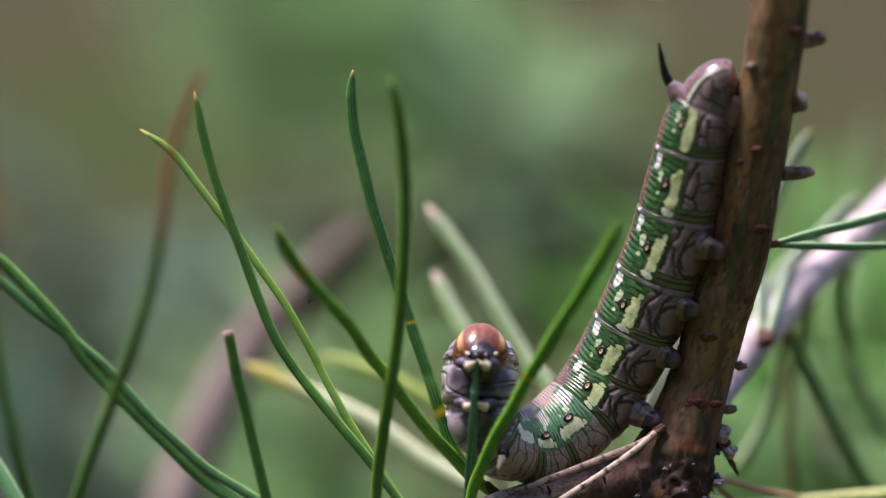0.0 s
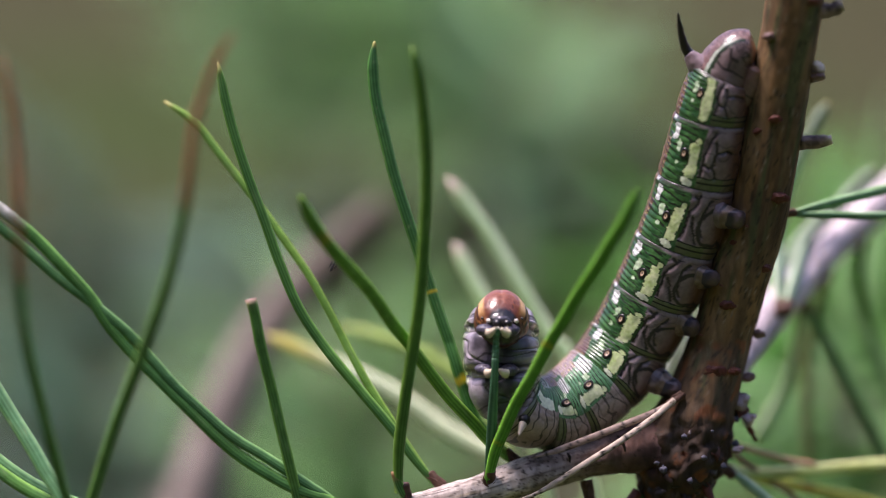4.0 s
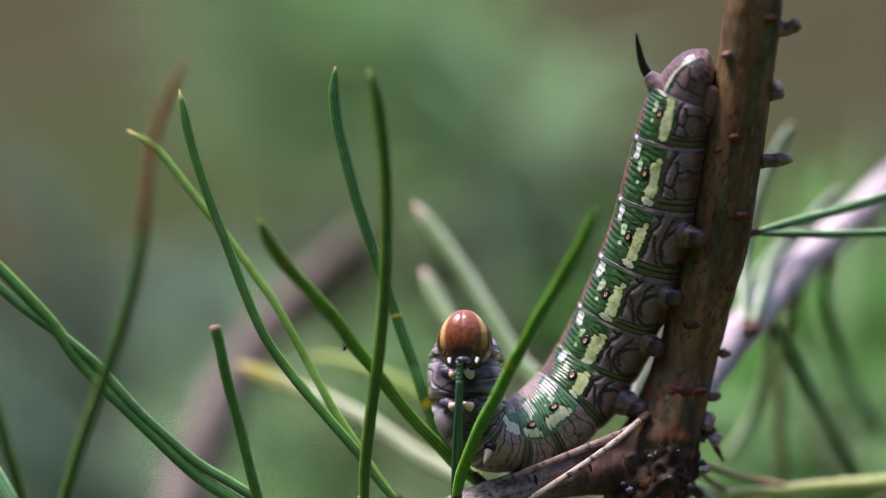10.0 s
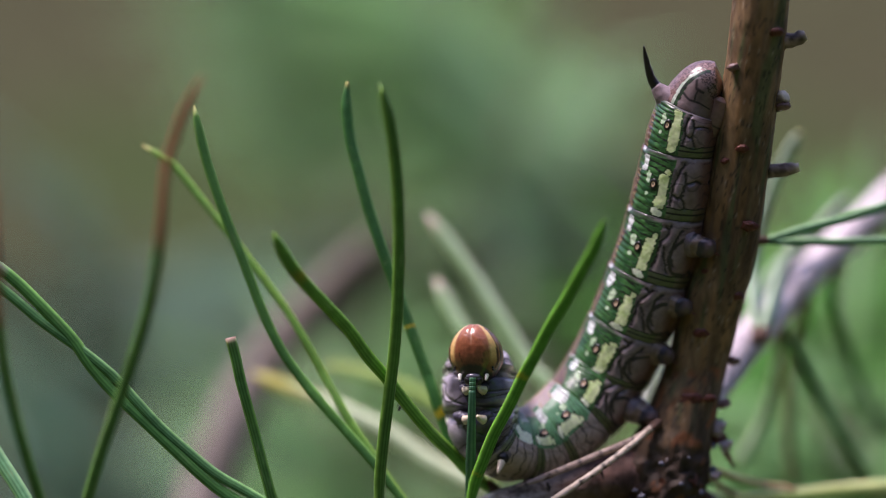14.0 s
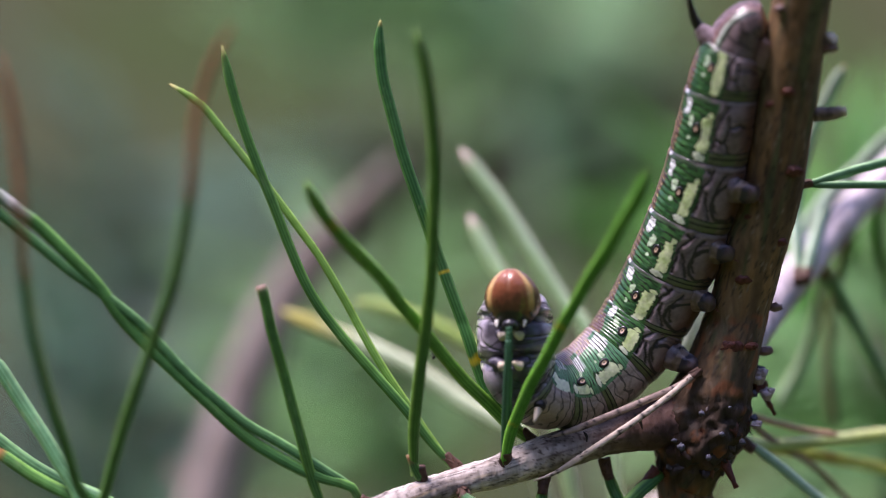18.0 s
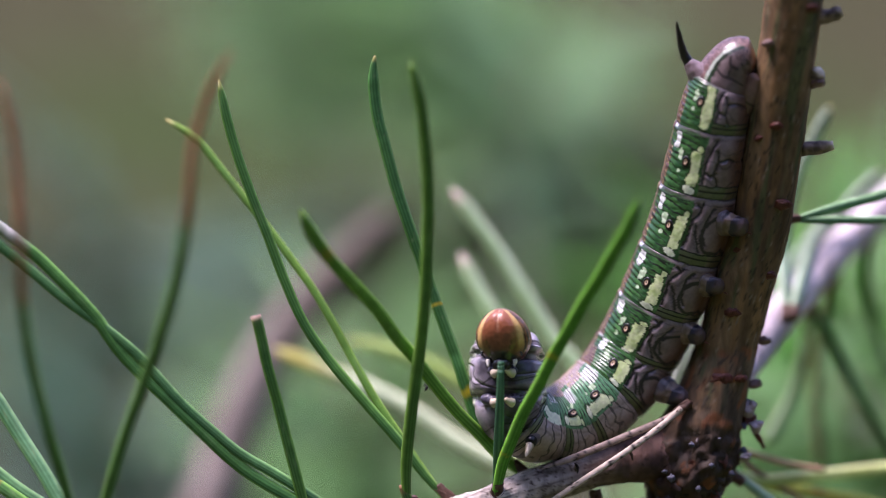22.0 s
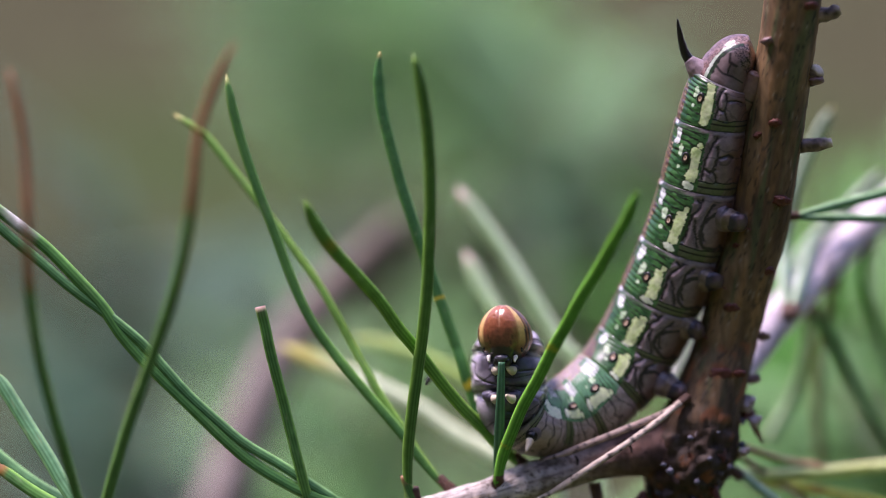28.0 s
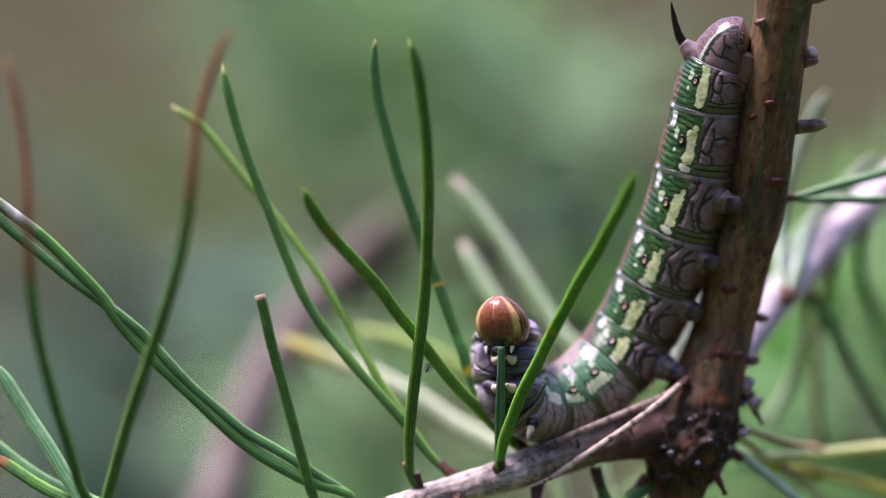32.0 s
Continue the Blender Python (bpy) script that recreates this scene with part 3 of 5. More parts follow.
    needle(twig, [(9.1, -5.0, -31.6), (8.3, -6.0, -35.3), (6.6, -8.0, -41.9), (4.0, -9.0, -50.7)], radius=0.75)
    sheath(twig, (16.6, -3.0, -30.1), (17.3, -3.0, -32.8), 2.6, 1.0)
    needle(twig, [(16.7, -3.0, -30.6), (17.7, -3.0, -33.5), (20.6, -4.0, -39.6), (24.8, -5.0, -47.7)], radius=0.75, base=(0.04, 0.15, 0.06))
    sheath(twig, (-0.8, -8.0, -32.5), (-0.4, -11.0, -33.5), 2.4, 1.1)
    needle(twig, [(-0.8, -9.0, -32.6), (1.0, -13.0, -33.6), (4.3, -20.0, -35.8), (8.6, -28.0, -39.9)], radius=0.75, light=(0.14, 0.30, 0.14))
    # needles at the knot
    needle(stem, [(23.5, -2.0, -31.4), (20.6, -4.0, -33.3), (16.3, -6.0, -37.3), (11.4, -8.0, -43.3)], radius=0.85, base=(0.04, 0.16, 0.07))
    sheath(stem, (33.8, 2.0, -28.1), (35.9, 2.0, -29.7), 2.6, 1.1)
    needle(stem, [(34.9, 2.0, -28.6), (38.9, 3.0, -31.8), (43.2, 4.0, -35.5), (51.3, 6.0, -42.2)], radius=0.66, base=(0.20, 0.36, 0.19), light=(0.46, 0.60, 0.42))
    # pair beside the stem
    sheath(stem, (41.3, 3.0, 4.3), (43.5, 4.5, 4.5), 2.6, 0.95)
    needle(stem, [(42.9, 4.0, 4.4), (48.1, 6.0, 5.8), (54.8, 8.0, 7.5), (65.0, 11.0, 10.8), (77.4, 14.0, 16.2)], radius=0.62, base=(0.09, 0.24, 0.13), light=(0.20, 0.38, 0.22))
    needle(stem, [(42.9, 4.0, 4.2), (47.9, 5.0, 4.1), (54.4, 6.0, 4.1), (64.4, 8.0, 4.5), (77.9, 10.0, 6.4)], radius=0.52, base=(0.09, 0.24, 0.13), light=(0.20, 0.38, 0.22))
    # back branch
    row = [(*p, r) for p, r in zip([
        (32.8, 2.0, -17.5), (37.7, 10.0, -12.7), (43.8, 20.0, -7.3), (51.7, 30.0, -0.4), (60.0, 38.0, 6.1), (72.9, 50.0, 16.7), (93.3, 66.0, 34.1)], [2.6, 2.5, 2.4, 2.35, 2.3, 2.1, 1.6])]
    c = even(row, 80)
    back = part("back_branch", tube(c[:, :3], c[:, 3], 24, (0, -1, 0.3), 1.0, lambda q, a, p: lerp(twig_colour(q, a, p), (0.76, 0.65, 0.68), 0.85), 0.16, 0.8, 8.0), M_BARK, sap, "pale lilac-grey back branch")
    for k in (26, 34, 42, 50, 58, 66):
        p = Vector(c[k, :3]) + Vector((0.9, -0.6, -1.9 if k % 4 else 1.7))
        part("scar", blob(p, (1.3, 1.0, 0.9), None, 10, 14, 0.4, k), M_SCAR, back, "red-brown leaf scar")
    for k, (b, pts, kw) in enumerate([
        ((46.7, 22.0, -7.5), [(50.1, 24.0, -13.1), (54.2, 26.0, -20.8), (61.1, 30.0, -31.8)], dict(base=(0.06, 0.14, 0.055), light=(0.08, 0.18, 0.07))),
        ((46.7, 22.0, -7.5), [(46.4, 26.0, -14.7), (45.0, 29.0, -21.0), (41.6, 30.0, -27.2)], dict(base=(0.12, 0.26, 0.12), light=(0.30, 0.46, 0.30))),
        ((51.0, 28.0, -3.9), [(49.7, 32.0, -11.7), (49.2, 34.0, -21.2), (50.3, 36.0, -31.6)], dict(base=(0.14, 0.15, 0.07), light=(0.18, 0.19, 0.10))),
        ((43.4, 14.0, -8.3), [(48.0, 26.0, 0.7), (53.3, 30.0, 6.2), (58.3, 32.0, 11.0)], dict(base=(0.13, 0.23, 0.14), light=(0.26, 0.36, 0.29))),
        ((41.9, 14.0, -9.1), [(45.0, 26.0, -2.4), (51.6, 34.0, 4.0), (59.7, 40.0, 8.1)], dict(base=(0.13, 0.23, 0.14), light=(0.26, 0.36, 0.29))),
        ((42.6, 14.0, -8.3), [(43.6, 24.0, 1.4), (46.4, 28.0, 10.8), (51.1, 30.0, 19.9)], dict(base=(0.13, 0.23, 0.14), light=(0.26, 0.36, 0.29))),
        ((57.4, 36.0, 3.2), [(57.3, 40.0, -5.5), (60.4, 44.0, -15.2), (65.6, 46.0, -25.0)], dict(base=(0.07, 0.15, 0.06), light=(0.09, 0.20, 0.08))),
    ]):
        sheath(back, b, pts[0], 2.4, 1.0)
        needle(back, [b] + pts, radius=0.85, **kw)
    needle(stem, [(27.3, 13.0, -18.3), (28.3, 12.8, -16.0), (29.3, 12.6, -13.0), (30.7, 13.4, -8.2), (32.6, 14.5, -2.9)], radius=1.3, base=(0.58, 0.68, 0.50), light=(0.74, 0.80, 0.66), tip=None)
    # dry and yellow needles low behind the knot
    low = [
        ([(34.1, 4.0, -24.7), (37.2, 6.0, -26.0), (41.8, 8.0, -27.5), (46.7, 9.0, -28.5)], dict(base=(0.38, 0.18, 0.09), light=(0.56, 0.33, 0.21), tip=None), 0.42),
        ([(34.5, 4.0, -25.8), (38.9, 8.0, -29.3), (44.6, 12.0, -33.3), (51.1, 16.0, -40.4)], dict(base=(0.20, 0.10, 0.06), light=(0.34, 0.20, 0.14), tip=None), 0.42),
        ([(34.0, 3.0, -28.1), (38.6, 8.0, -29.6), (47.5, 12.0, -29.4), (56.0, 15.0, -29.0), (70.6, 20.0, -28.7)], dict(base=(0.46, 0.55, 0.11), light=(0.70, 0.77, 0.30)), 0.8),
        ([(32.4, 5.0, -28.1), (41.5, 12.0, -30.9), (48.6, 16.0, -32.7), (55.0, 20.0, -34.6), (67.2, 24.0, -38.5)], dict(base=(0.58, 0.50, 0.06), light=(0.74, 0.66, 0.12), spots=[(0.42, 0.04, (0.42, 0.16, 0.03)), (0.75, 0.03, (0.42, 0.2, 0.03))]), 0.75),
    ]
    for pts, kw, r in low:
        needle(stem, pts, radius=r, **kw)
    # needles of the shoot behind, given pale colours for the sky's gloss on them
    row = [(*p, r) for p, r in zip([(28.2, 6.0, -35.0), (24.8, 13.0, -37.9), (17.6, 17.0, -40.2), (9.5, 20.0, -41.7), (2.0, 23.0, -43.6)], [2.2, 2.0, 1.8, 1.6, 1.2])]
    c = even(row, 40)
    rear = part("rear_twig", tube(c[:, :3], c[:, 3], 18, (0, -1, 0.3), 1.0, twig_colour, 0.16, 0.8, 2.0), M_BARK, sap)
    pale = dict(base=(0.24, 0.40, 0.17), light=(0.46, 0.60, 0.41), tip=(0.75, 0.60, 0.50), tip_len=0.06)
    for b, pts, kw in [
        ((19.5, 16.0, -39.6), [(15.9, 20.0, -16.9), (13.4, 20.8, -12.7), (10.8, 22.6, -8.5), (8.3, 24.6, -4.2), (5.5, 26.8, 0.5), (2.5, 28.9, 4.8), (-0.5, 30.9, 9.2)], dict(pale)),
        ((14.0, 18.0, -40.7), [(9.2, 20.0, -15.7), (7.0, 21.3, -11.9), (4.5, 23.7, -7.8), (2.5, 25.9, -4.2), (0.5, 28.4, 0.1)], dict(pale)),
        ((11.0, 20.0, -41.3), [(6.8, 20.0, -29.1), (4.5, 20.6, -27.9), (-0.8, 22.0, -25.0), (-6.8, 23.6, -20.8), (-13.0, 25.2, -17.7), (-19.2, 26.7, -15.2), (-24.8, 28.0, -12.7)], dict(base=(0.28, 0.37, 0.20), light=(0.52, 0.57, 0.42), tip=(0.45, 0.42, 0.1), tip_len=0.25, radius=1.15)),
        ((11.0, 20.0, -41.3), [(5.0, 26.0, -22.5), (-1.9, 28.0, -16.4), (-8.9, 30.0, -13.4), (-15.3, 32.0, -11.9)], dict(base=(0.16, 0.26, 0.06), light=(0.26, 0.36, 0.09), radius=0.95)),
    ]:
        sheath(rear, b, pts[0], 2.4, 1.0)
        needle(rear, [b] + pts, **{"radius": 1.05, **kw})
    return sap, stem, twig


SAPLING, STEM, TWIG = build_sapling()


def build_background():
    build_shoot((32.0, 494.0, GROUND_Z), [(13.0, 437.0, 26.5), (5.8, 408.0, 48.4), (-2.4, 390.0, 72.8)], 150, 54, (0.24, 0.46, 0.16), 0.9, 11)
    build_shoot((-52.0, 627.0, GROUND_Z), [(-41.7, 627.0, 29.8), (-47.3, 608.0, 71.3), (-52.7, 589.0, 111.1)], 135, 72, (0.23, 0.44, 0.18), 0.9, 12)
    build_shoot((78.0, 285.0, GROUND_Z), [(14.3, 285.0, 3.2), (17.2, 270.0, 23.0), (20.7, 260.0, 39.4)], 34, 42, (0.20, 0.37, 0.17), 1.0, 13)
    build_shoot((91.0, 228.0, GROUND_Z), [(73.2, 209.0, -60.9), (75.4, 200.0, -34.3), (76.2, 190.0, -10.8)], 90, 60, (0.12, 0.35, 0.065), 1.0, 14)
    build_shoot((117.0, 171.0, GROUND_Z), [(83.1, 152.0, -62.0), (75.1, 142.0, -41.1), (69.5, 133.0, -26.2)], 36, 58, (0.21, 0.41, 0.15), 1.1, 15)
    build_shoot((13.0, 266.0, GROUND_Z), [(-14.9, 266.0, -83.3), (-16.0, 256.0, -56.1), (-22.2, 247.0, -32.3)], 70, 62, (0.21, 0.40, 0.15), 1.0, 16)
    build_shoot((-104.0, 361.0, GROUND_Z), [(-102.0, 361.0, -53.8), (-94.7, 352.0, -25.8), (-82.9, 342.0, -1.5)], 70, 74, (0.11, 0.20, 0.125), 1.1, 17)
    build_shoot((-118.0, 300.0, GROUND_Z), [(-92.0, 292.0, -100.0), (-84.0, 286.0, -74.0), (-76.0, 280.0, -50.0)], 80, 60, (0.12, 0.23, 0.14), 1.1, 19, label="blurred blue-green pine shoot behind the sapling")
    build_shoot((60.0, 437.0, GROUND_Z), [(33.6, 437.0, -35.1), (35.8, 430.0, -7.7), (38.1, 425.0, 17.7)], 240, 52, (0.050, 0.066, 0.022), 1.0, 18, label="blurred dark olive pine shoot behind the sapling")
    build_shoot((-34.0, 462.0, GROUND_Z), [(-24.0, 452.0, -40.0), (-21.0, 446.0, -18.0), (-18.0, 440.0, 2.0)], 130, 46, (0.075, 0.098, 0.036), 1.0, 20, label="blurred dark olive pine shoot behind the sapling")
    # dead branch leaning through the background
    ob = thing("dead_branch", (-78.8, 100.0, GROUND_Z), "pale brown dead branch, darker at the top, leaning behind the sapling", "branch")
    c = even([(-75.6, 100.0, -384.0), (-67.8, 100.0, -300.0), (-60.4, 100.0, -220.0), (-53.9, 100.0, -150.0), (-48.8, 100.0, -95.0), (-45.6, 100.0, -60.1), (-42.9, 100.0, -51.2), (-40.4, 100.0, -42.3), (-37.4, 100.0, -32.9), (-33.6, 100.0, -23.6), (-29.0, 100.0, -15.6), (-23.0, 100.0, -8.1), (-16.2, 100.0, -0.9), (-10.0, 100.0, 4.5)], 120)
    part("wood", tube(c, np.interp(np.linspace(0, 1, 121), [0, 0.85, 0.95, 1], [6.0, 4.7, 3.9, 2.2]), 16, (0, -1, 0.2), 1.0, lambda q, a, p: lerp(lerp((0.30, 0.245, 0.215), (0.44, 0.37, 0.325), 0.5 + noise.noise(Vector(p) * 0.2)), (0.215, 0.175, 0.135), (q - 0.915) / 0.05), 0.5, 0.3), M_BARK, ob)
    for k, (at, way) in enumerate(((92, (6, -3, 4)), (100, (-5, 2, 5)), (108, (5, 1, 6)))):
        p = c[at]
        part("side_twig", tube(even([p, p + np.array(way) * 0.6, p + np.array(way) * 1.1 + np.array((0, 0, 2.0))], 8), np.linspace(1.6, 0.7, 9), 8, (0, -1, 0.2), 1.0, twig_colour, 0.2, 0.6, k), M_BARK, ob)


build_background()
BOULDER = (-357.2, 2250.0, -310.2)
part("boulder", blob(BOULDER, (85.0, 60.0, 90.0), None, 18, 26, 0.35, 2.0), plain_material("boulder", (0.062, 0.064, 0.085), 0.8, 0, 0.4, 6.0, 0.4, 0.02), None)
tagged(bpy.data.objects["boulder"], "dark grey boulder on the forest floor", "boulder")


# ---- caterpillar ----
BODY = [  # centre line from tail to neck, and radius
    ((37.1, -1.0, 25.0), 2.0), ((35.0, -0.8, 24.6), 2.9), ((33.5, -0.5, 22.7), 3.45), ((32.25, -0.5, 19.5), 4.05), ((30.75, -0.5, 12.5), 4.55), ((28.85, -0.5, 4.4), 4.92),
    ((26.15, -0.5, -3.1), 5.15), ((23.45, -0.5, -9.1), 5.2), ((20.25, -0.5, -14.7), 5.25), ((16.55, -1.2, -18.5), 5.0), ((12.6, -2.2, -20.75), 4.6),
    ((8.9, -4.2, -21.2), 4.15), ((6.5, -5.2, -18.9), 4.4), ((5.8, -5.4, -15.3), 4.6), ((5.9, -4.8, -11.9), 4.35), ((6.0, -3.8, -9.7), 2.7)]
BACKS = [(-0.2, 0.5, 0.85), (-0.4, 0.55, 0.72), (-0.66, 0.58, 0.45), (-0.8, 0.59, 0.1), (-0.79, 0.59, 0.15), (-0.77, 0.59, 0.22), (-0.72, 0.57, 0.35), (-0.66, 0.52, 0.5),
         (-0.55, 0.42, 0.7), (-0.4, 0.3, 0.87), (-0.2, 0.3, 0.93), (0.1, 0.75, 0.65), (0.1, 0.97, 0.2), (0.0, 1.0, 0.0), (0.0, 1.0, 0.0), (0.0, 1.0, 0.0)]


INK = (0.012, 0.010, 0.010)
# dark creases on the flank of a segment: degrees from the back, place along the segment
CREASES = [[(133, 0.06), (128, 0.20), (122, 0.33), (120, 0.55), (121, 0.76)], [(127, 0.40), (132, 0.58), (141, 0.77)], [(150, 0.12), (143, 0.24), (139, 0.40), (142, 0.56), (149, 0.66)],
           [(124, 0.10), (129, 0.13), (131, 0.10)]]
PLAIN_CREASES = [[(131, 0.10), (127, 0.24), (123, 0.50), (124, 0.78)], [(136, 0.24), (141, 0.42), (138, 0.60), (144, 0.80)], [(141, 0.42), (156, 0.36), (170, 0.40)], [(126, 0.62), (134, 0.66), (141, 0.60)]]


def crease_gap(lines, a, s):
    """Distance in mm from the nearest crease."""
    best = 9.0
    for line in lines:
        for (a0, s0), (a1, s1) in zip(line, line[1:]):
            x, y, dx, dy = (a - a0) * 0.087, (s - s0) * 7.6, (a1 - a0) * 0.087, (s1 - s0) * 7.6
            f = max(0.0, min(1.0, (x * dx + y * dy) / (dx * dx + dy * dy)))
            best = min(best, math.hypot(x - f * dx, y - f * dy))
    return best


def skin_colour(kind, s, a, p, foot, front, tail, last):
    """Markings, with some painted light and shade, at s along a segment (0 towards the tail) and a degrees from the
    back; foot: the segment has prolegs.
    """
    v = Vector(p)
    n0, n1 = noise.noise(v * 0.45), noise.noise(v * 0.9)
    n2 = noise.noise(v * 2.6 + Vector((7, 1, 3)))
    n3 = noise.noise(v * 6.0)
    s = s + 0.02 * n1
    a = a + 4 * n0 + 1.5 * n2
    mauve = lerp((0.185, 0.138, 0.135), (0.37, 0.290, 0.292), 0.5 + 0.8 * n1 + 0.15 * n2)
    mauve = lerp(mauve, (0.18, 0.090, 0.055), max(0, (a - 136) / 36) * 0.85)
    if front:
        mauve = lerp(lerp(mauve, (0.60, 0.48, 0.41), 0.6), (0.15, 0.088, 0.058), max(0, (a - 150) / 28) * 0.35)
    if kind == "thorax":
        mauve = lerp((0.27, 0.232, 0.275), (0.58, 0.51, 0.57), 0.5 + 0.8 * n0 + 0.3 * n1)
        # middle of the chest: indigo skin, deepened with the head's shade
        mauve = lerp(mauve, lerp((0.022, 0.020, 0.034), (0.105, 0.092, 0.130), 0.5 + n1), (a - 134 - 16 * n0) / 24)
        a -= 12 if v.x > 6 else 0
        c = lerp((0.14, 0.25, 0.07), mauve, (a - 96) / 18)
        if a < 112 and n2 + n3 > 0.05:
            c = lerp(c, (0.74, 0.80, 0.58), 0.8)
        g = (s * 2 + 0.30 * noise.noise(v * 0.30)) % 1
        fold = abs(noise.noise(Vector((v.x * 0.16, v.y * 0.16, v.z * 0.50)) + Vector((0, 0, 5.0))))
        if fold < 0.05:
            c = lerp(c, (0.016, 0.013, 0.022), 0.8 * (1 - fold / 0.05))
        # dark skin below the head, with the head's shade painted in
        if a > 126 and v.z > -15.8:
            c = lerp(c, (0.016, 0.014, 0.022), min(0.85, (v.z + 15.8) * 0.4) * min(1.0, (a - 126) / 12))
        groove = min(abs(s - 0.25), 1 - s)
        if groove < 0.075:
            c = lerp((0.012, 0.010, 0.016), c, 0.1 + 0.9 * groove / 0.075)
        if g < 0.07:
            c = lerp(c, (0.014, 0.011, 0.016), 0.8)
        elif g > 0.84:
            c = lerp(c, (0.075, 0.062, 0.10), 0.5)
        return c
    if kind == "anal":
        c = lerp((0.17, 0.088, 0.076), (0.31, 0.195, 0.175), 0.5 + n2)
        if n3 > 0.16 and a < 84:
            c = (0.05, 0.03, 0.03)
        if 83 + 3 * n1 < a < 90 + 3 * n1 and s > 0.34 + 0.1 * n2:
            c = lerp((0.34, 0.42, 0.31), (0.60, 0.66, 0.56), 0.5 + n2)
        elif 90 + 3 * n1 <= a < 99 and s > 0.25:
            c = lerp(INK, (0.02, 0.06, 0.02), 0.5 + n2)
        elif a >= 90 + 3 * n1:
            c = lerp(lerp(mauve, (0.10, 0.064, 0.054), 0.55), (0.42, 0.19, 0.10), max(0.0, 0.25 - s) * 3)
            if s < 0.40 + 0.1 * n1 and n3 + 0.3 * n2 > 0.02:
                c = lerp((0.030, 0.020, 0.018), (0.40, 0.26, 0.14), max(0.0, 0.16 - s) * 5)
            gap = crease_gap([[(104, 0.44), (118, 0.50), (136, 0.46)], [(100, 0.72), (118, 0.76), (140, 0.70), (165, 0.76)], [(124, 0.52), (127, 0.72)]], a, s)
            if gap < 0.25:
                c = lerp(INK, c, 0.06 + max(0, gap - 0.10) * 6)
        return c
    # back: red-brown with yellow specks and dark dashes
    if a < 46 or (a < 58 and s > 0.36):
        c = lerp((0.11, 0.048, 0.040), (0.25, 0.135, 0.115), 0.5 + n2)
        # peach painted in for the backlit rim of the front segments
        if front:
            c = lerp(c, lerp((0.56, 0.27, 0.15), (0.60, 0.48, 0.50), a / 40), 0.6)
        if n3 + 0.4 * n2 > 0.34:
            c = (0.52, 0.44, 0.16)
    elif a < 119:
        c = lerp((0.020, 0.085, 0.028), (0.062, 0.190, 0.052), 0.5 + n1 + 0.5 * n3)
        # front segments lightened in colour for the sheen there
        if front:
            c = lerp(c, (0.16, 0.42, 0.22), 0.5)
    else:
        c = mauve
    # wavy dark lines across the back and side
    k = (s - 0.06) / (0.100 + 0.004 * n0)
    k += -0.022 * (a - 80) + 0.22 * n0 + 0.13 * n1
    wave = k - round(k)
    wide = 0.17 + 0.12 * n2 + 0.10 * n1 - (0.10 if a > 108 else 0.0)
    if s > 0.55 and not front:
        wide -= 0.05
    if 20 < a < 120 and 0.07 < s < 0.97 and abs(wave) < wide * (1 if a > 34 else 0.7):
        c = lerp(INK, c, max(0.0 if a > 50 else 0.45, (abs(wave) - wide + 0.07) / 0.07))
    # white streaks high on the side, towards the tail end of each segment; on front ones also painted highlights
    if not tail and ((a - 66 - 3 * n1) / (12 if front else 6.5)) ** 4 + ((s - 0.215) / (0.24 if front else 0.14)) ** 4 < 1 + 0.4 * n2 and (abs(wave) > (0.17 if front else 0.03)):
        c = lerp((0.60, 0.64, 0.59), (0.84, 0.86, 0.83), 0.5 + n2)
    # pale patches before and above the spiracle
    if ((a - 80) / 4.6) ** 2 + ((s - 0.43) / 0.11) ** 2 < 1 + n2 or ((a - 81) / 3) ** 2 + ((s - 0.68) / 0.035) ** 2 < 1 + n2:
        c = lerp((0.34, 0.50, 0.27), (0.58, 0.70, 0.50), 0.5 + n2)
    # lime patch under the spiracle and its small companion
    box = ((a - 107 - 2 * n1) / 7.8) ** 6 + ((s - (0.50 if tail else 0.585)) / (0.45 if tail else 0.27)) ** 8
    drop = ((a - 104 - 30 * (s - 0.89)) / 8.5) ** 2 + ((s - 0.915) / 0.062) ** 2
    top = ((a - 112) / 4.5) ** 2 + ((s - 0.27) / 0.05) ** 2
    lime = min(box, drop if not tail else 9, top * 1.1)
    edge = 1 + 0.45 * n2 + 0.3 * n3
    if last and 98 + 5 * n1 < a < 119 + 4 * n2 and 0.16 < s < 0.92 and n1 > -0.35:
        lime = 0.0
    if lime < edge:
        c = lerp((0.50, 0.66, 0.24), (0.78, 0.86, 0.50), 0.5 + 0.6 * n2 + 0.5 * n1)
        if lime == drop:
            c = lerp(c, (0.80, 0.86, 0.72), 0.7)
        if front:
            c = lerp(c, (0.88, 0.93, 0.76), 0.75 if last else 0.3)
    elif lime < edge + 1.6 and a < 124 and (s < 0.86 or a < 112):
        c = lerp(c, (0.014, 0.035, 0.014), 0.75)
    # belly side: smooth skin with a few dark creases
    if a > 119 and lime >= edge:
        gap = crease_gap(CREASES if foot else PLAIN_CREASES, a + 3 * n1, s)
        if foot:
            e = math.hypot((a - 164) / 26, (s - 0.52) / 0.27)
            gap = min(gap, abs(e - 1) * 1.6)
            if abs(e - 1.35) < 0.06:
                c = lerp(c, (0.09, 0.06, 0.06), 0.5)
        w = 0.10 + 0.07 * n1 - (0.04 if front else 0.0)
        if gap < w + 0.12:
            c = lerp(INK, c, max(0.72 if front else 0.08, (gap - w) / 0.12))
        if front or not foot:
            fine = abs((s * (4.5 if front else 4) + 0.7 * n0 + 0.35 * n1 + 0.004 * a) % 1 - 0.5)
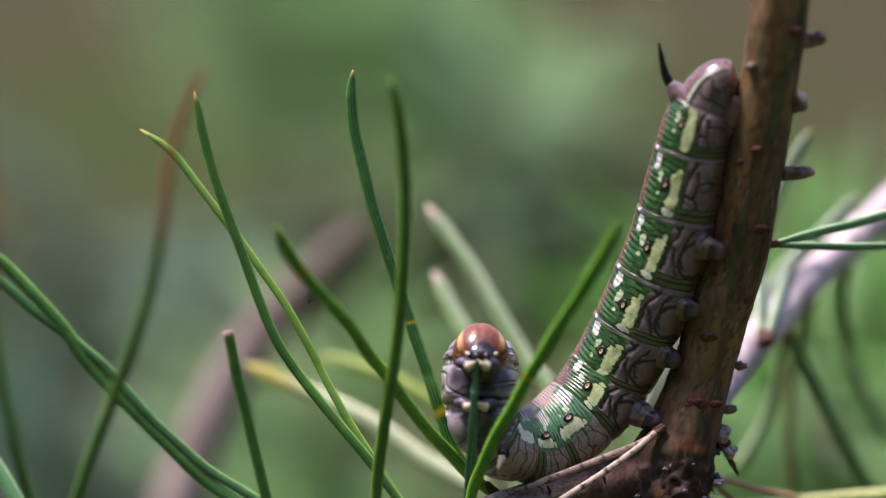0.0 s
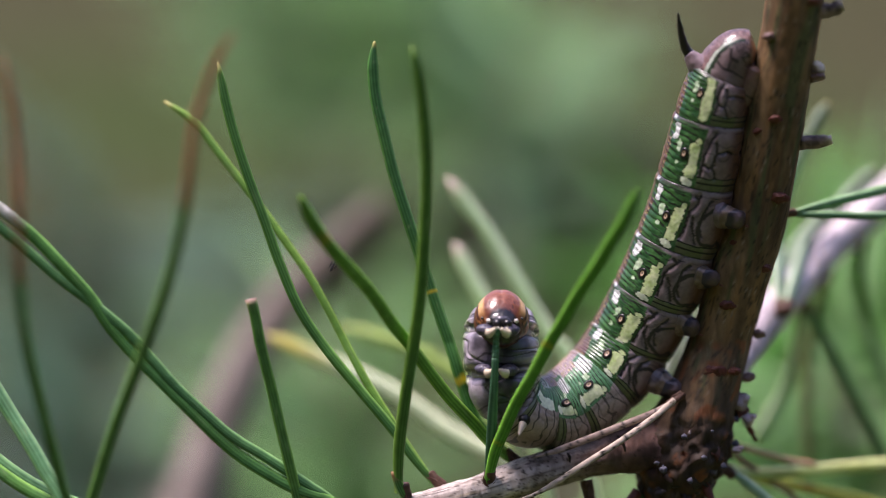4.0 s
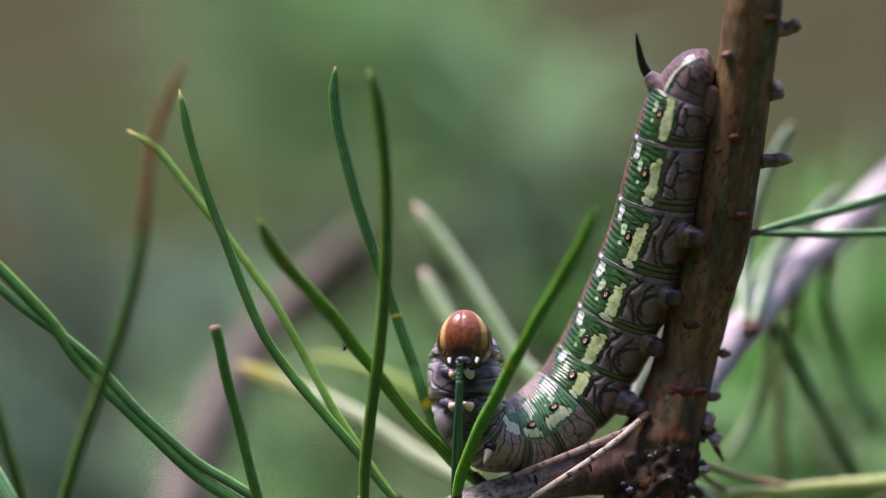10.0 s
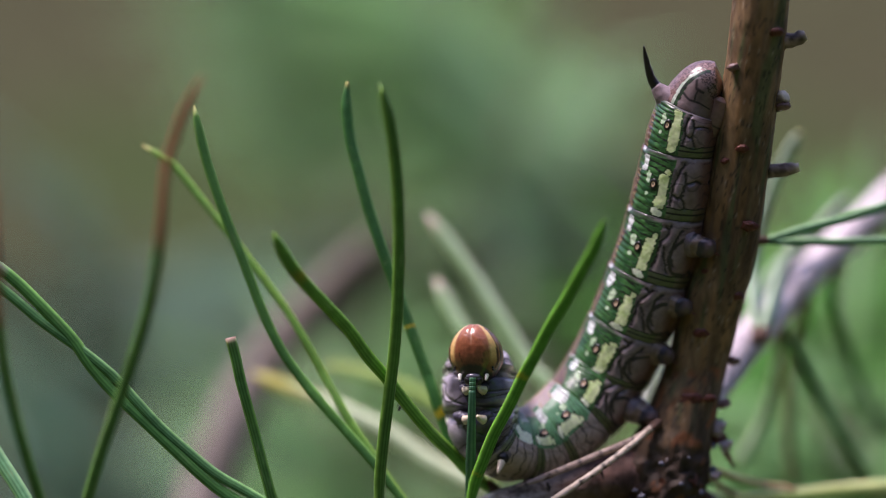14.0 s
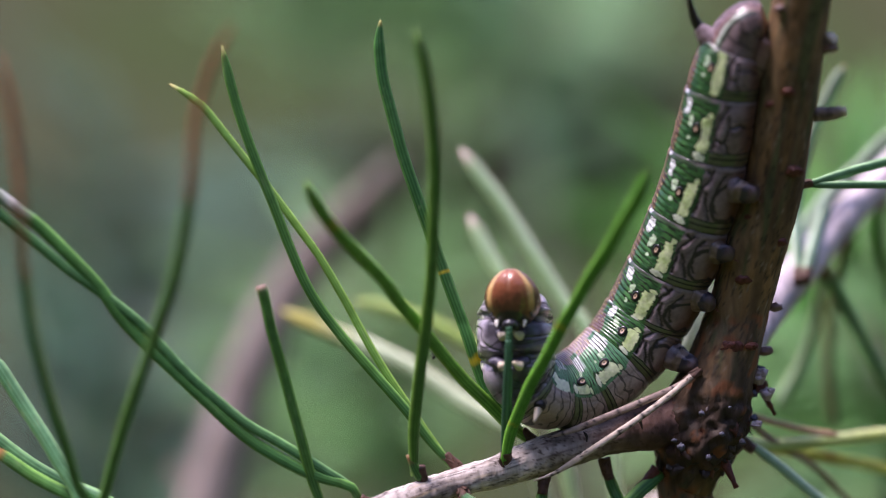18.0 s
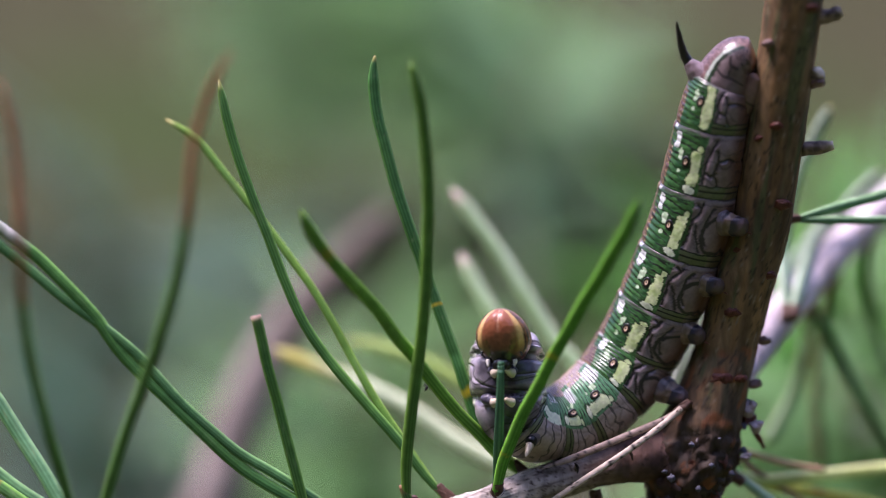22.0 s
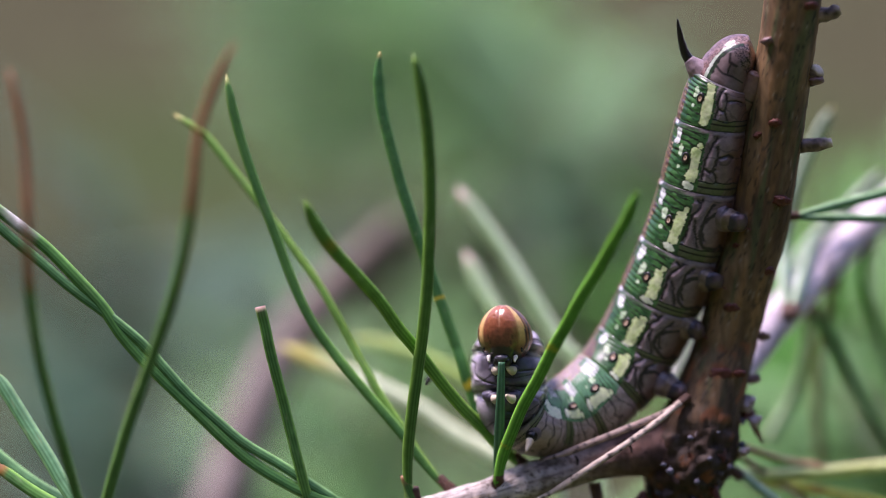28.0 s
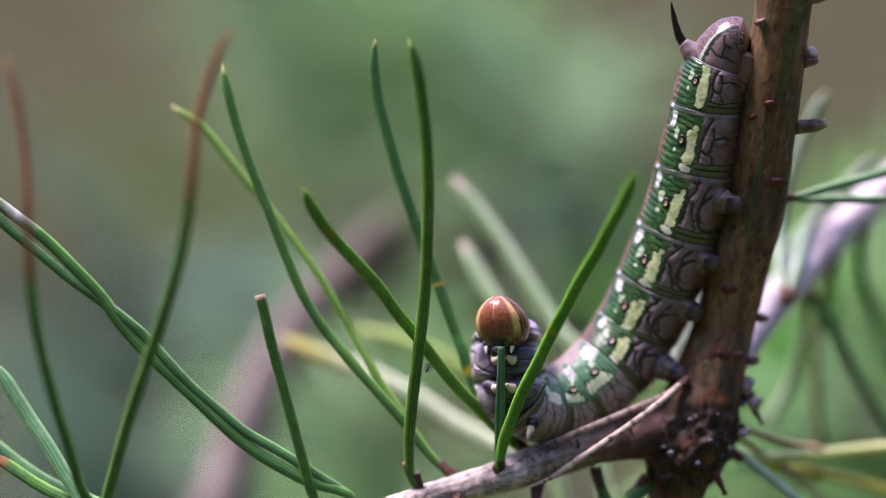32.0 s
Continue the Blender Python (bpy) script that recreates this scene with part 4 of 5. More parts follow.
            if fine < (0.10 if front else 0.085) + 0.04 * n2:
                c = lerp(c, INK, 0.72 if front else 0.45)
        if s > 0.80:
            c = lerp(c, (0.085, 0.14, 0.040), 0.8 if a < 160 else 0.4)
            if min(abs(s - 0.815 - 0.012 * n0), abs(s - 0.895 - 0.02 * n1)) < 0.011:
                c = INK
    rim = 0.07 + 0.012 * n2
    if s < rim and a > 46:
        pale = (0.70, 0.68, 0.68) if a < 58 else lerp((0.07, 0.09, 0.06), (0.26, 0.21, 0.21), (a - 100) / 12)
        c = lerp(pale, c, max(0, s - 0.04) / 0.03 if not front else 0.85)
    elif rim <= s < rim + 0.022 and a > 46:
        c = lerp(INK, c, 0.6 if front else 0.15 if a < 112 else 0.75 + n1)
    if not last and math.hypot((a - 91) / 7.4, (s - 0.52) / 0.108) < 1:
        c = lerp(INK, c, 0.25)
    if s < 0.012 or s > 0.985:
        c = lerp(INK, c, 0.6 if front else 0.3)
    return c


def spiracle_shape(at, out, along):
    """A low oval rim, black outside, ochre within, with a dark slit."""
    across = out.cross(along).normalized()
    v, col = [], []
    for r, h, colour in ((1.12, -0.10, INK), (1.0, 0.05, INK), (0.80, 0.12, (0.02, 0.016, 0.012)), (0.56, 0.10, (0.03, 0.02, 0.014)), (0.48, 0.07, (0.50, 0.33, 0.20)), (0.26, 0.075, (0.62, 0.45, 0.32)), (0.08, 0.03, (0.06, 0.04, 0.03))):
        for k in range(22):
            a = 2 * math.pi * k / 22
            v.append(at + out * h + across * (0.47 * r * math.cos(a)) + along * (0.66 * r * math.sin(a)))
            col.append(colour)
    return np.array(v), grid_faces(7, 22), col


def build_caterpillar():
    rows = [(*p, r, *b) for (p, r), b in zip(BODY, BACKS)]
    q = spline(rows, 15 * 60)
    q[:, :3] = lean_to_view(q[:, :3])
    cat = thing("caterpillar", tuple(q[300, :3]), "green and mauve striped hawkmoth caterpillar with brown head gripping the stem", "caterpillar")
    # segments: name, from, to along the centre line, kind
    cuts = [0.0, 2.40, 3.5, 4.5, 5.5, 6.5, 7.5, 8.5, 9.5, 10.5, 11.5, 12.55, 13.6, 15.0]
    kinds = ["anal"] + ["abdomen"] * 9 + ["thorax"] * 3
    sides = 200
    info = []
    for k, kind in enumerate(kinds):
        i0, i1 = int(cuts[k] * 60), int(cuts[k + 1] * 60)
        tuck = 18 if kind == "thorax" else 0
        i0 -= tuck
        seg = q[i0:i1 + 1]
        n = 104 if kind == "abdomen" else 80
        seg = np.array([np.interp(np.linspace(0, len(seg) - 1, n + 1), range(len(seg)), seg[:, j]) for j in range(7)]).T
        t = np.gradient(q[:, :3], axis=0)
        c = seg[:, :3]
        tt, u, w = frames_along(c, seg[:, 4:7])
        tg = np.array([np.interp(np.linspace(i0, i1, n + 1), range(len(q)), t[:, j]) for j in range(3)]).T
        tg /= np.linalg.norm(tg, axis=1)[:, None]
        u = seg[:, 4:7] - (seg[:, 4:7] * tg).sum(1)[:, None] * tg
        u /= np.linalg.norm(u, axis=1)[:, None]
        w = np.cross(tg, u)
        v, col = [], []
        for i in range(n + 1):
            s = i / n
            for j in range(sides):
                ang = 2 * math.pi * j / sides
                a = abs((ang + math.pi) % (2 * math.pi) - math.pi)
                deg = math.degrees(a)
                r = seg[i, 3]
                end = abs(2 * s - 1)
                r *= 1.015 - 0.028 * end ** 10
                if tuck and s < 0.25:
                    r *= 0.80 + 0.20 * s / 0.25
                if kind == "anal":
                    r = seg[i, 3] * (1.0 - (0.03 * (2 * s - 1) ** 6 if s > 0.5 else 0)) * min(1.0, (s * 7) ** 0.5 + 0.02)
                ridge = 0.5 - 0.5 * math.cos(2 * math.pi * (s - 0.06) / 0.100) if kind == "abdomen" and deg < 97 else 0.6 - 0.4 * math.exp(-((s - 0.87) / 0.03) ** 2)
                if kind == "thorax":
                    pq = Vector(c[i] + (math.cos(ang) * u[i] + math.sin(ang) * w[i]) * r)
                    ridge = 0.5 - 0.5 * math.cos(2 * math.pi * (s * 2 + 0.30 * noise.noise(pq * 0.30)))
                r += (0.05 if deg < 97 else 0.012 if kind == "abdomen" else 0.045 if deg < 118 else 0.02) * (ridge ** 0.6 - 0.6) * (1.0 if kind != "thorax" else (2.0 if deg < 112 else 4.5))
                if kind == "abdomen" and deg < 90:
                    r += 0.13 * math.exp(-((s - 0.07) / 0.05) ** 2) * min(1.0, (90 - deg) / 25)
                if deg > 112 and kind != "anal":
                    r += 0.25 * math.sin(math.pi * s) * math.sin(math.radians((deg - 112) / 68 * 180))
                d = math.cos(ang) * u[i] + math.sin(ang) * w[i]
                p = c[i] + d * r
                r += 0.06 * noise.noise(Vector(p) * 0.8) + 0.02 * noise.noise(Vector(p) * 2.4)
                if kind == "anal" and s < 0.5:
                    r += 0.16 * max(0.0, noise.noise(Vector(p) * 3.4)) * (1 - 2 * s)
                if kind == "thorax":
                    fold = abs(noise.noise(Vector((p[0] * 0.16, p[1] * 0.16, p[2] * 0.50)) + Vector((0, 0, 5.0))))
                    r -= 0.22 * max(0.0, 1 - fold / 0.14) ** 2
                    if deg > 96:
                        front = min(1.0, (deg - 96) / 14)
                        r -= front * 0.55 * (math.exp(-((s - 0.25) / 0.08) ** 2) + math.exp(-((s - 1.0) / 0.08) ** 2))
                        r += 0.32 * math.exp(-((deg - 128) / 20) ** 2) * max(0.0, math.sin(math.pi * (s - 0.22) / 0.78))
                        r -= 0.35 * math.exp(-((180 - deg) / 17) ** 2)
                if deg > 118 and kind == "abdomen":
                    gap = crease_gap(CREASES if 3 <= k <= 6 else PLAIN_CREASES, deg + 4 * noise.noise(Vector(p) * 0.45), s)
                    r -= (0.22 if k < 7 else 0.07) * math.exp(-(gap / 0.28) ** 2)
                p = c[i] + d * r
                v.append(p)
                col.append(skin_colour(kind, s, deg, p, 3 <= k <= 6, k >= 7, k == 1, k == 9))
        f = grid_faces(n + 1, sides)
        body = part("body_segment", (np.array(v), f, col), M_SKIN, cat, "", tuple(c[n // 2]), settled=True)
        info.append((body, c, tg, u, w, seg[:, 3]))
        if kind == "abdomen" and k < 9:
            i = int(0.52 * n)
            for side in (1, -1):
                j = int(round((91 * side % 360) / 360 * sides)) % sides
                at = Vector(v[i * sides + j])
                out = (at - Vector(c[i])).normalized()
                part("spiracle", spiracle_shape(at, out, Vector(tg[i])), M_SKIN, body, "black-rimmed ochre breathing pore", tuple(at), settled=True)
    return cat, info


CATERPILLAR, SEGMENTS = build_caterpillar()


def head_shape(pivot):
    v, col = [], []
    R, S = 72, 96
    for i in range(R + 1):
        p = math.pi * i / R
        for j in range(S):
            a = 2 * math.pi * j / S
            d = Vector((math.sin(p) * math.sin(a), -math.sin(p) * math.cos(a), math.cos(p)))
            x, y, z = 3.38 * d.x * (1 - 0.16 * max(0.0, d.z) ** 2), (3.0 if d.y < 0 else 2.5) * d.y, 3.88 * d.z
            lobe = math.exp(-(d.x / 0.10) ** 2)
            if d.z > -0.35:
                k = 1 - 0.018 * lobe * (1 if d.z > 0 else 1 + d.z / 0.35)
                x, y, z = x * k, y * k, z * k
            if d.z < -0.2:
                x *= 1 - 0.30 * (-0.2 - d.z)
            n3 = noise.noise(d * 9)
            k = 1 + 0.012 * n3 + 0.010 * noise.noise(d * 22) * (1 if d.z < 0.3 and abs(d.x) < 0.4 else 0.2)
            v.append(Vector(pivot) + Vector((x, y, z)) * k)
            side = math.degrees(math.atan2(abs(d.x), -d.y)) if d.y < 0.3 else 130
            # brown graded by height: crown highlight and lower shading painted in
            c = lerp((0.080, 0.016, 0.008), (0.40, 0.135, 0.062), 0.42 + 0.60 * d.z + 0.22 * n3)
            if abs(abs(d.x) - 0.30 - 0.42 * (d.z + 0.35)) < 0.025 and -0.62 < d.z < 0.05 and d.y < 0:
                c = lerp(c, (0.05, 0.014, 0.008), 0.7)
            if abs(d.x) < 0.020 and d.z > 0.25:
                c = lerp(c, (0.50, 0.30, 0.18), (d.z - 0.25) * 2)
            edge = 42 + 4 * d.z
            if edge - 4 < side < edge + 17 and d.z > -0.62:
                c = lerp(c, lerp((0.60, 0.28, 0.085), (0.80, 0.53, 0.20), 0.6 + 0.5 * d.z + 0.3 * n3), min(1.0, (side - edge + 4) / 7) * max(0.15, min(1.0, (d.z + 0.42) * 2.2)))
            elif edge + 17 <= side < edge + 23 and d.z > -0.5:
                c = (0.07, 0.02, 0.012)
            elif edge + 23 <= side < edge + 36 and d.z > -0.45:
                c = lerp((0.40, 0.16, 0.06), (0.03, 0.02, 0.015), (side - edge - 24) / 8 + n3)
            rim = -0.24 - 0.55 * d.x * d.x + 0.05 * n3
            if d.z < rim and d.y < 0.2 and abs(d.x) < 0.72:
                c = lerp(c, (0.012, 0.010, 0.010), min(1, (rim - d.z) * 12))
            if d.y > 0.35:
                c = lerp(c, (0.22, 0.18, 0.20), (d.y - 0.35) * 4)
            col.append(c)
    return np.array(v), grid_faces(R + 1, S), col


HEAD_AT = (5.75, -8.6, -10.4)


def cone(base, tip, r0, r1=0.08, n=10, bend=0.0):
    b, t = Vector(base), Vector(tip)
    mid = (b + t) / 2 + Vector((0, 0, bend))
    c = even([b, mid, t], n)
    s = np.linspace(0, 1, n + 1)
    return tube(c, (r0 + (r1 - r0) * s ** 1.4) * np.minimum(1.0, 0.3 + 4 * s) ** 0.6, 14, (0.3, -1, 0.1))


def build_head():
    hp = Vector(HEAD_AT)
    head = part("head", head_shape(HEAD_AT), M_HEAD, CATERPILLAR, "glossy red-brown head with cream stripes", tuple(hp + Vector((0, 1.0, -1.6))))
    part("labrum", blob(hp + Vector((0, -2.3, -2.65)), (0.95, 0.55, 0.5)), M_LABRUM, head, "glossy dark grey labrum")
    for sx in (-1, 1):
        part("antenna", cone(hp + Vector((1.7 * sx, -2.0, -2.3)), hp + Vector((1.6 * sx, -2.45, -3.1)), 0.30, 0.12), M_WHITE, head, "white antenna")
        part("mandible", blob(hp + Vector((0.62 * sx, -2.1, -3.1)), (0.55, 0.55, 0.6), Euler((0, 0.4 * sx, 0)).to_matrix()), M_BLACK, head, "black mandible")
        part("palp", cone(hp + Vector((0.45 * sx, -1.5, -3.4)), hp + Vector((0.55 * sx, -2.1, -4.0)), 0.25, 0.1), M_WHITE, head)
        for k in range(4):
            ang = k * 0.6
            part("eye", blob(hp + Vector(((2.15 + 0.25 * math.cos(ang)) * sx, -1.95 + 0.12 * k, -1.75 + 0.45 * math.sin(ang))), (0.16, 0.16, 0.16), None, 6, 8), M_BLACK, head)
    return head


HEAD = build_head()


def build_limbs():
    # thoracic legs: pairs on the belly, which faces forward
    for (body, at, spread, drop) in ((SEGMENTS[12][0], (5.2, -9.7, -14.4), 1.55, 1.0), (SEGMENTS[11][0], (5.1, -9.8, -17.9), 1.55, 0.75)):
        for sx in (-1, 1):
            p = Vector(at) + Vector((1.3 * sx, 0.4, 0))
            part("leg_socket", blob(p + Vector((0.25 * sx, 0.45, 0.1)), (1.1, 0.85, 0.75), None, 14, 18, 0.15, p.x), M_INDIGO, CATERPILLAR, "", tuple(p))
            part("leg_ring", blob(p + Vector((-0.1 * sx, -0.15, 0)), (0.75, 0.7, 0.62), None, 10, 14, 0.2, p.z), M_INDIGO, CATERPILLAR, "", tuple(p))
            part("leg", cone(p + Vector((0.05 * sx, -0.55, -0.35)), p + Vector((-1.0 * sx, -1.35, 0.35 * drop)), 0.66, 0.20, 12, -0.1), M_LEG, CATERPILLAR, "cream thoracic leg", tuple(p))
    for at, tip in (((8.8, -7.8, -22.2), (7.8, -10.2, -24.7)),):
        p = Vector(at)
        part("leg_socket", blob(p, (1.3, 1.0, 1.3)), M_MAUVE, CATERPILLAR, "", at)
        part("leg_ring", blob(p + (Vector(tip) - p) * 0.28, (0.8, 0.8, 0.8)), M_BLACK, CATERPILLAR, "", at)
        part("leg", cone(p + (Vector(tip) - p) * 0.35, tip, 0.55, 0.14), M_LEG, CATERPILLAR, "cream thoracic leg", at)
    # prolegs on the belly of four segments, gripping the stem
    for at, tip in (((31.7, -4.5, 4.2), (35.2, -5.6, 3.4)), ((28.8, -4.4, -3.4), (32.2, -5.4, -4.0)), ((26.5, -4.1, -9.3), (29.9, -5.0, -10.2)), ((24.2, -3.4, -16.3), (27.8, -4.4, -18.1))):
        b, t = Vector(at) + Vector((0, 1.0, 0)), Vector(tip)
        c = even([b - (t - b) * 0.35, b + (t - b) * 0.25, t], 44)
        f = np.linspace(0, 1, 45)
        r = np.interp(f, [0, 0.08, 0.22, 0.42, 0.56, 0.66, 0.80, 0.90, 0.96, 1.0], [0.6, 1.45, 1.80, 1.74, 1.50, 1.36, 1.20, 1.10, 0.90, 0.42])

        def colour(q, a, p):
            q = q + 0.05 * math.cos(a - 0.6) + 0.03 * noise.noise(Vector(p) * 0.9)
            flesh = lerp((0.120, 0.086, 0.084), (0.28, 0.210, 0.210), 0.5 + noise.noise(Vector(p) * 0.9))
            if 0.51 < q < 0.575:
                return lerp(INK, flesh, 0.5 + 0.9 * math.sin(a * 1.0 + 0.4))
            if q < 0.585:
                return flesh
            if q < 0.74:
                return lerp((0.16, 0.11, 0.070), (0.26, 0.19, 0.15), 0.5 + noise.noise(Vector(p) * 2))
            return lerp((0.032, 0.029, 0.044), (0.12, 0.080, 0.078), (q - 0.84) * 9)

        part("proleg", tube(c, r, 40, (0, -1, 0), 1.0, colour, 0.22, 0.9), M_SKIN, CATERPILLAR, "mauve proleg with dark hooked foot", at)
        for k in range(4):
            e = t + Vector((0.1, -0.5 + 0.3 * k, -0.6))
            part("crochet", cone(e, e + Vector((0.45, 0.05, -0.25)), 0.12, 0.04, 4), M_SCAR, CATERPILLAR)
    # claspers at the tail
    for at, tip in (((34.6, -1.0, 17.4), (37.2, -1.8, 22.6)), ((34.5, 1.5, 18.9), (37.5, 1.2, 23.3))):
        b, t = Vector(at), Vector(tip)
        part("clasper", tube(even([b, (b + t) / 2 + Vector((0.2, -0.3, 0)), t], 30), np.interp(np.linspace(0, 1, 31), [0, 0.5, 0.9, 1], [1.5, 1.8, 1.7, 1.2]), 30, (0, -1, 0), 1.0,
             lambda q, a, p: (0.02, 0.014, 0.014) if abs(q - 0.35 - 0.05 * math.cos(a)) < 0.02 else lerp((0.15, 0.105, 0.10), (0.25, 0.13, 0.085), q), 0.16, 1.2), M_SKIN, CATERPILLAR, "mauve-brown clasper", at)
    # horn on the tail
    h = [(29.8, -0.5, 23.6), (28.7, -0.5, 24.6), (28.0, -0.5, 26.4), (27.4, -0.5, 29.6)]
    c = even([(31.9, -0.6, 20.9), (30.1, -0.6, 22.9), (28.8, -0.5, 24.4)], 16)
    part("horn_base", tube(c, np.interp(np.linspace(0, 1, 17), [0, 0.5, 1], [2.6, 1.75, 0.75]), 22, (0, -1, 0), 1.0, None, 0.1, 1.4), M_PINK, CATERPILLAR, "pinkish horn base", h[0])
    c = even(h, 30)
    r = np.interp(np.linspace(0, 1, 31), [0, 0.25, 0.6, 1], [0.95, 0.62, 0.42, 0.10])
    part("horn", tube(c, r, 16, (0, -1, 0), 1.0, None, 0.10, 3.2), M_BLACK, CATERPILLAR, "black granular tail horn", h[0])


M_INDIGO = plain_material("indigo_skin", (0.075, 0.065, 0.095), 0.4, 0.1, 0.5, 1500.0, 0.3, 0.0002)
M_MAUVE = plain_material("mauve_skin", (0.22, 0.175, 0.205), 0.4, 0.1, 0.5, 1500.0, 0.3, 0.0002)
M_PINK = plain_material("pink_skin", (0.31, 0.225, 0.235), 0.4, 0.1, 0.5, 1500.0, 0.3, 0.0002)
build_limbs()


# ---- needle that is being eaten: a standing part and bitten tip pieces ----
def build_eaten_needle():
    foot = [(4.4, -7.0, -28.4), (4.6, -9.9, -21.8), (4.8, -11.4, -16.3), (5.0, -11.9, -10.9)]
    c = even(foot, 60)
    l = np.r_[0, np.cumsum(np.linalg.norm(np.diff(c, axis=0), axis=1))]
    whole, stay, pieces = l[-1], l[-1] - 2.6, 7

    def strip(a, b, n):
        q = np.array([np.interp(np.linspace(a, b, n + 1), l, c[:, k]) for k in range(3)]).T
        r = 0.66 * np.interp(np.linspace(a, b, n + 1), [0, whole * 0.4, whole], [1.0, 0.95, 0.55])
        return tube(q, r, 14, (0.15, -1, 0.1), 0.45, lambda s, ang, p: lerp((0.03, 0.115, 0.055), (0.09, 0.22, 0.12), 0.5 + 0.5 * math.cos(ang * 6)), 0.02, 1.5)

    part("needle", strip(0, stay, 40), M_NEEDLE, TWIG, "bitten dark green needle")
    out = []
    for k in range(pieces):
        a, b = stay + k * 3.6 / pieces, stay + (k + 1) * 3.6 / pieces
        top = c[-1] + (c[-1] - c[-2]) / np.linalg.norm(c[-1] - c[-2]) * (b - whole) if b > whole else None
        if top is None:
            shape, mid = strip(a, b, 3), (a + b) / 2
            at = tuple(float(np.interp(mid, l, c[:, j])) for j in range(3))
        else:
            d = (c[-1] - c[-2]) / np.linalg.norm(c[-1] - c[-2])
            q = np.array([c[-1] + d * (x - whole) for x in np.linspace(max(a, whole - 0.2), b, 4)])
            shape = tube(q, 0.42, 14, (0.15, -1, 0.1), 0.45, lambda s, ang, p: (0.05, 0.15, 0.07))
            at = tuple(q.mean(0))
        out.append(part("needle_piece", shape, M_NEEDLE, TWIG, "", at))
    return out


PIECES = build_eaten_needle()


# ---- dry needles lying on the twig ----
def dry_colour(seed):
    def colour(q, a, p):
        # upper needle: grey-brown, darkened further for the shadow it partly lies in
        k = lerp((0.17, 0.112, 0.085), (0.36, 0.27, 0.22), 0.5 + noise.noise(Vector(p) * 0.8) + 0.3 * math.cos(a))
        if seed > 0.5:
            k = lerp(k, (0.80, 0.68, 0.53), 0.5)
        x = q * 13 + seed
        if (x % 1) < 0.09 and noise.noise(Vector((p[0], a, seed)) * 1.3) > -0.15 or noise.noise(Vector(p) * 2.2 + Vector((seed, 0, 0))) > 0.5:
            k = (0.03, 0.022, 0.02)
        return k
    return colour


def build_dry_needles():
    ob = thing("dry_needle_pair", (26.8, -5.8, -19.2), "pair of dry pale needles with black flecks lying on the twig", "pine needles")
    for pts, r, sd in (([(26.8, -5.8, -19.2), (24.9, -6.1, -20.3), (20.9, -6.6, -21.9), (15.9, -6.9, -23.9), (12.5, -6.9, -25.2), (9.5, -6.8, -26.1)], 0.46, 0.3),
                       ([(26.9, -6.0, -18.9), (24.4, -6.5, -21.0), (20.3, -7.4, -23.9), (15.8, -7.8, -26.8), (10.9, -7.6, -30.0), (7.7, -7.4, -31.3)], 0.39, 0.75)):
        c = even(pts, 60)
        s = np.linspace(0, 1, 61)
        part("needle", tube(c, r * np.clip((1.02 - s) / 0.25, 0.06, 1) ** 0.7, 14, (0.1, -1, 0.3), 0.7, dry_colour(sd)), M_DRY, ob)
    part("sheath", sheath_shape((27.3, -5.5, -18.7), (24.9, -6.1, -20.3), 1.6, 0.6), M_SHEATH, ob)


build_dry_needles()


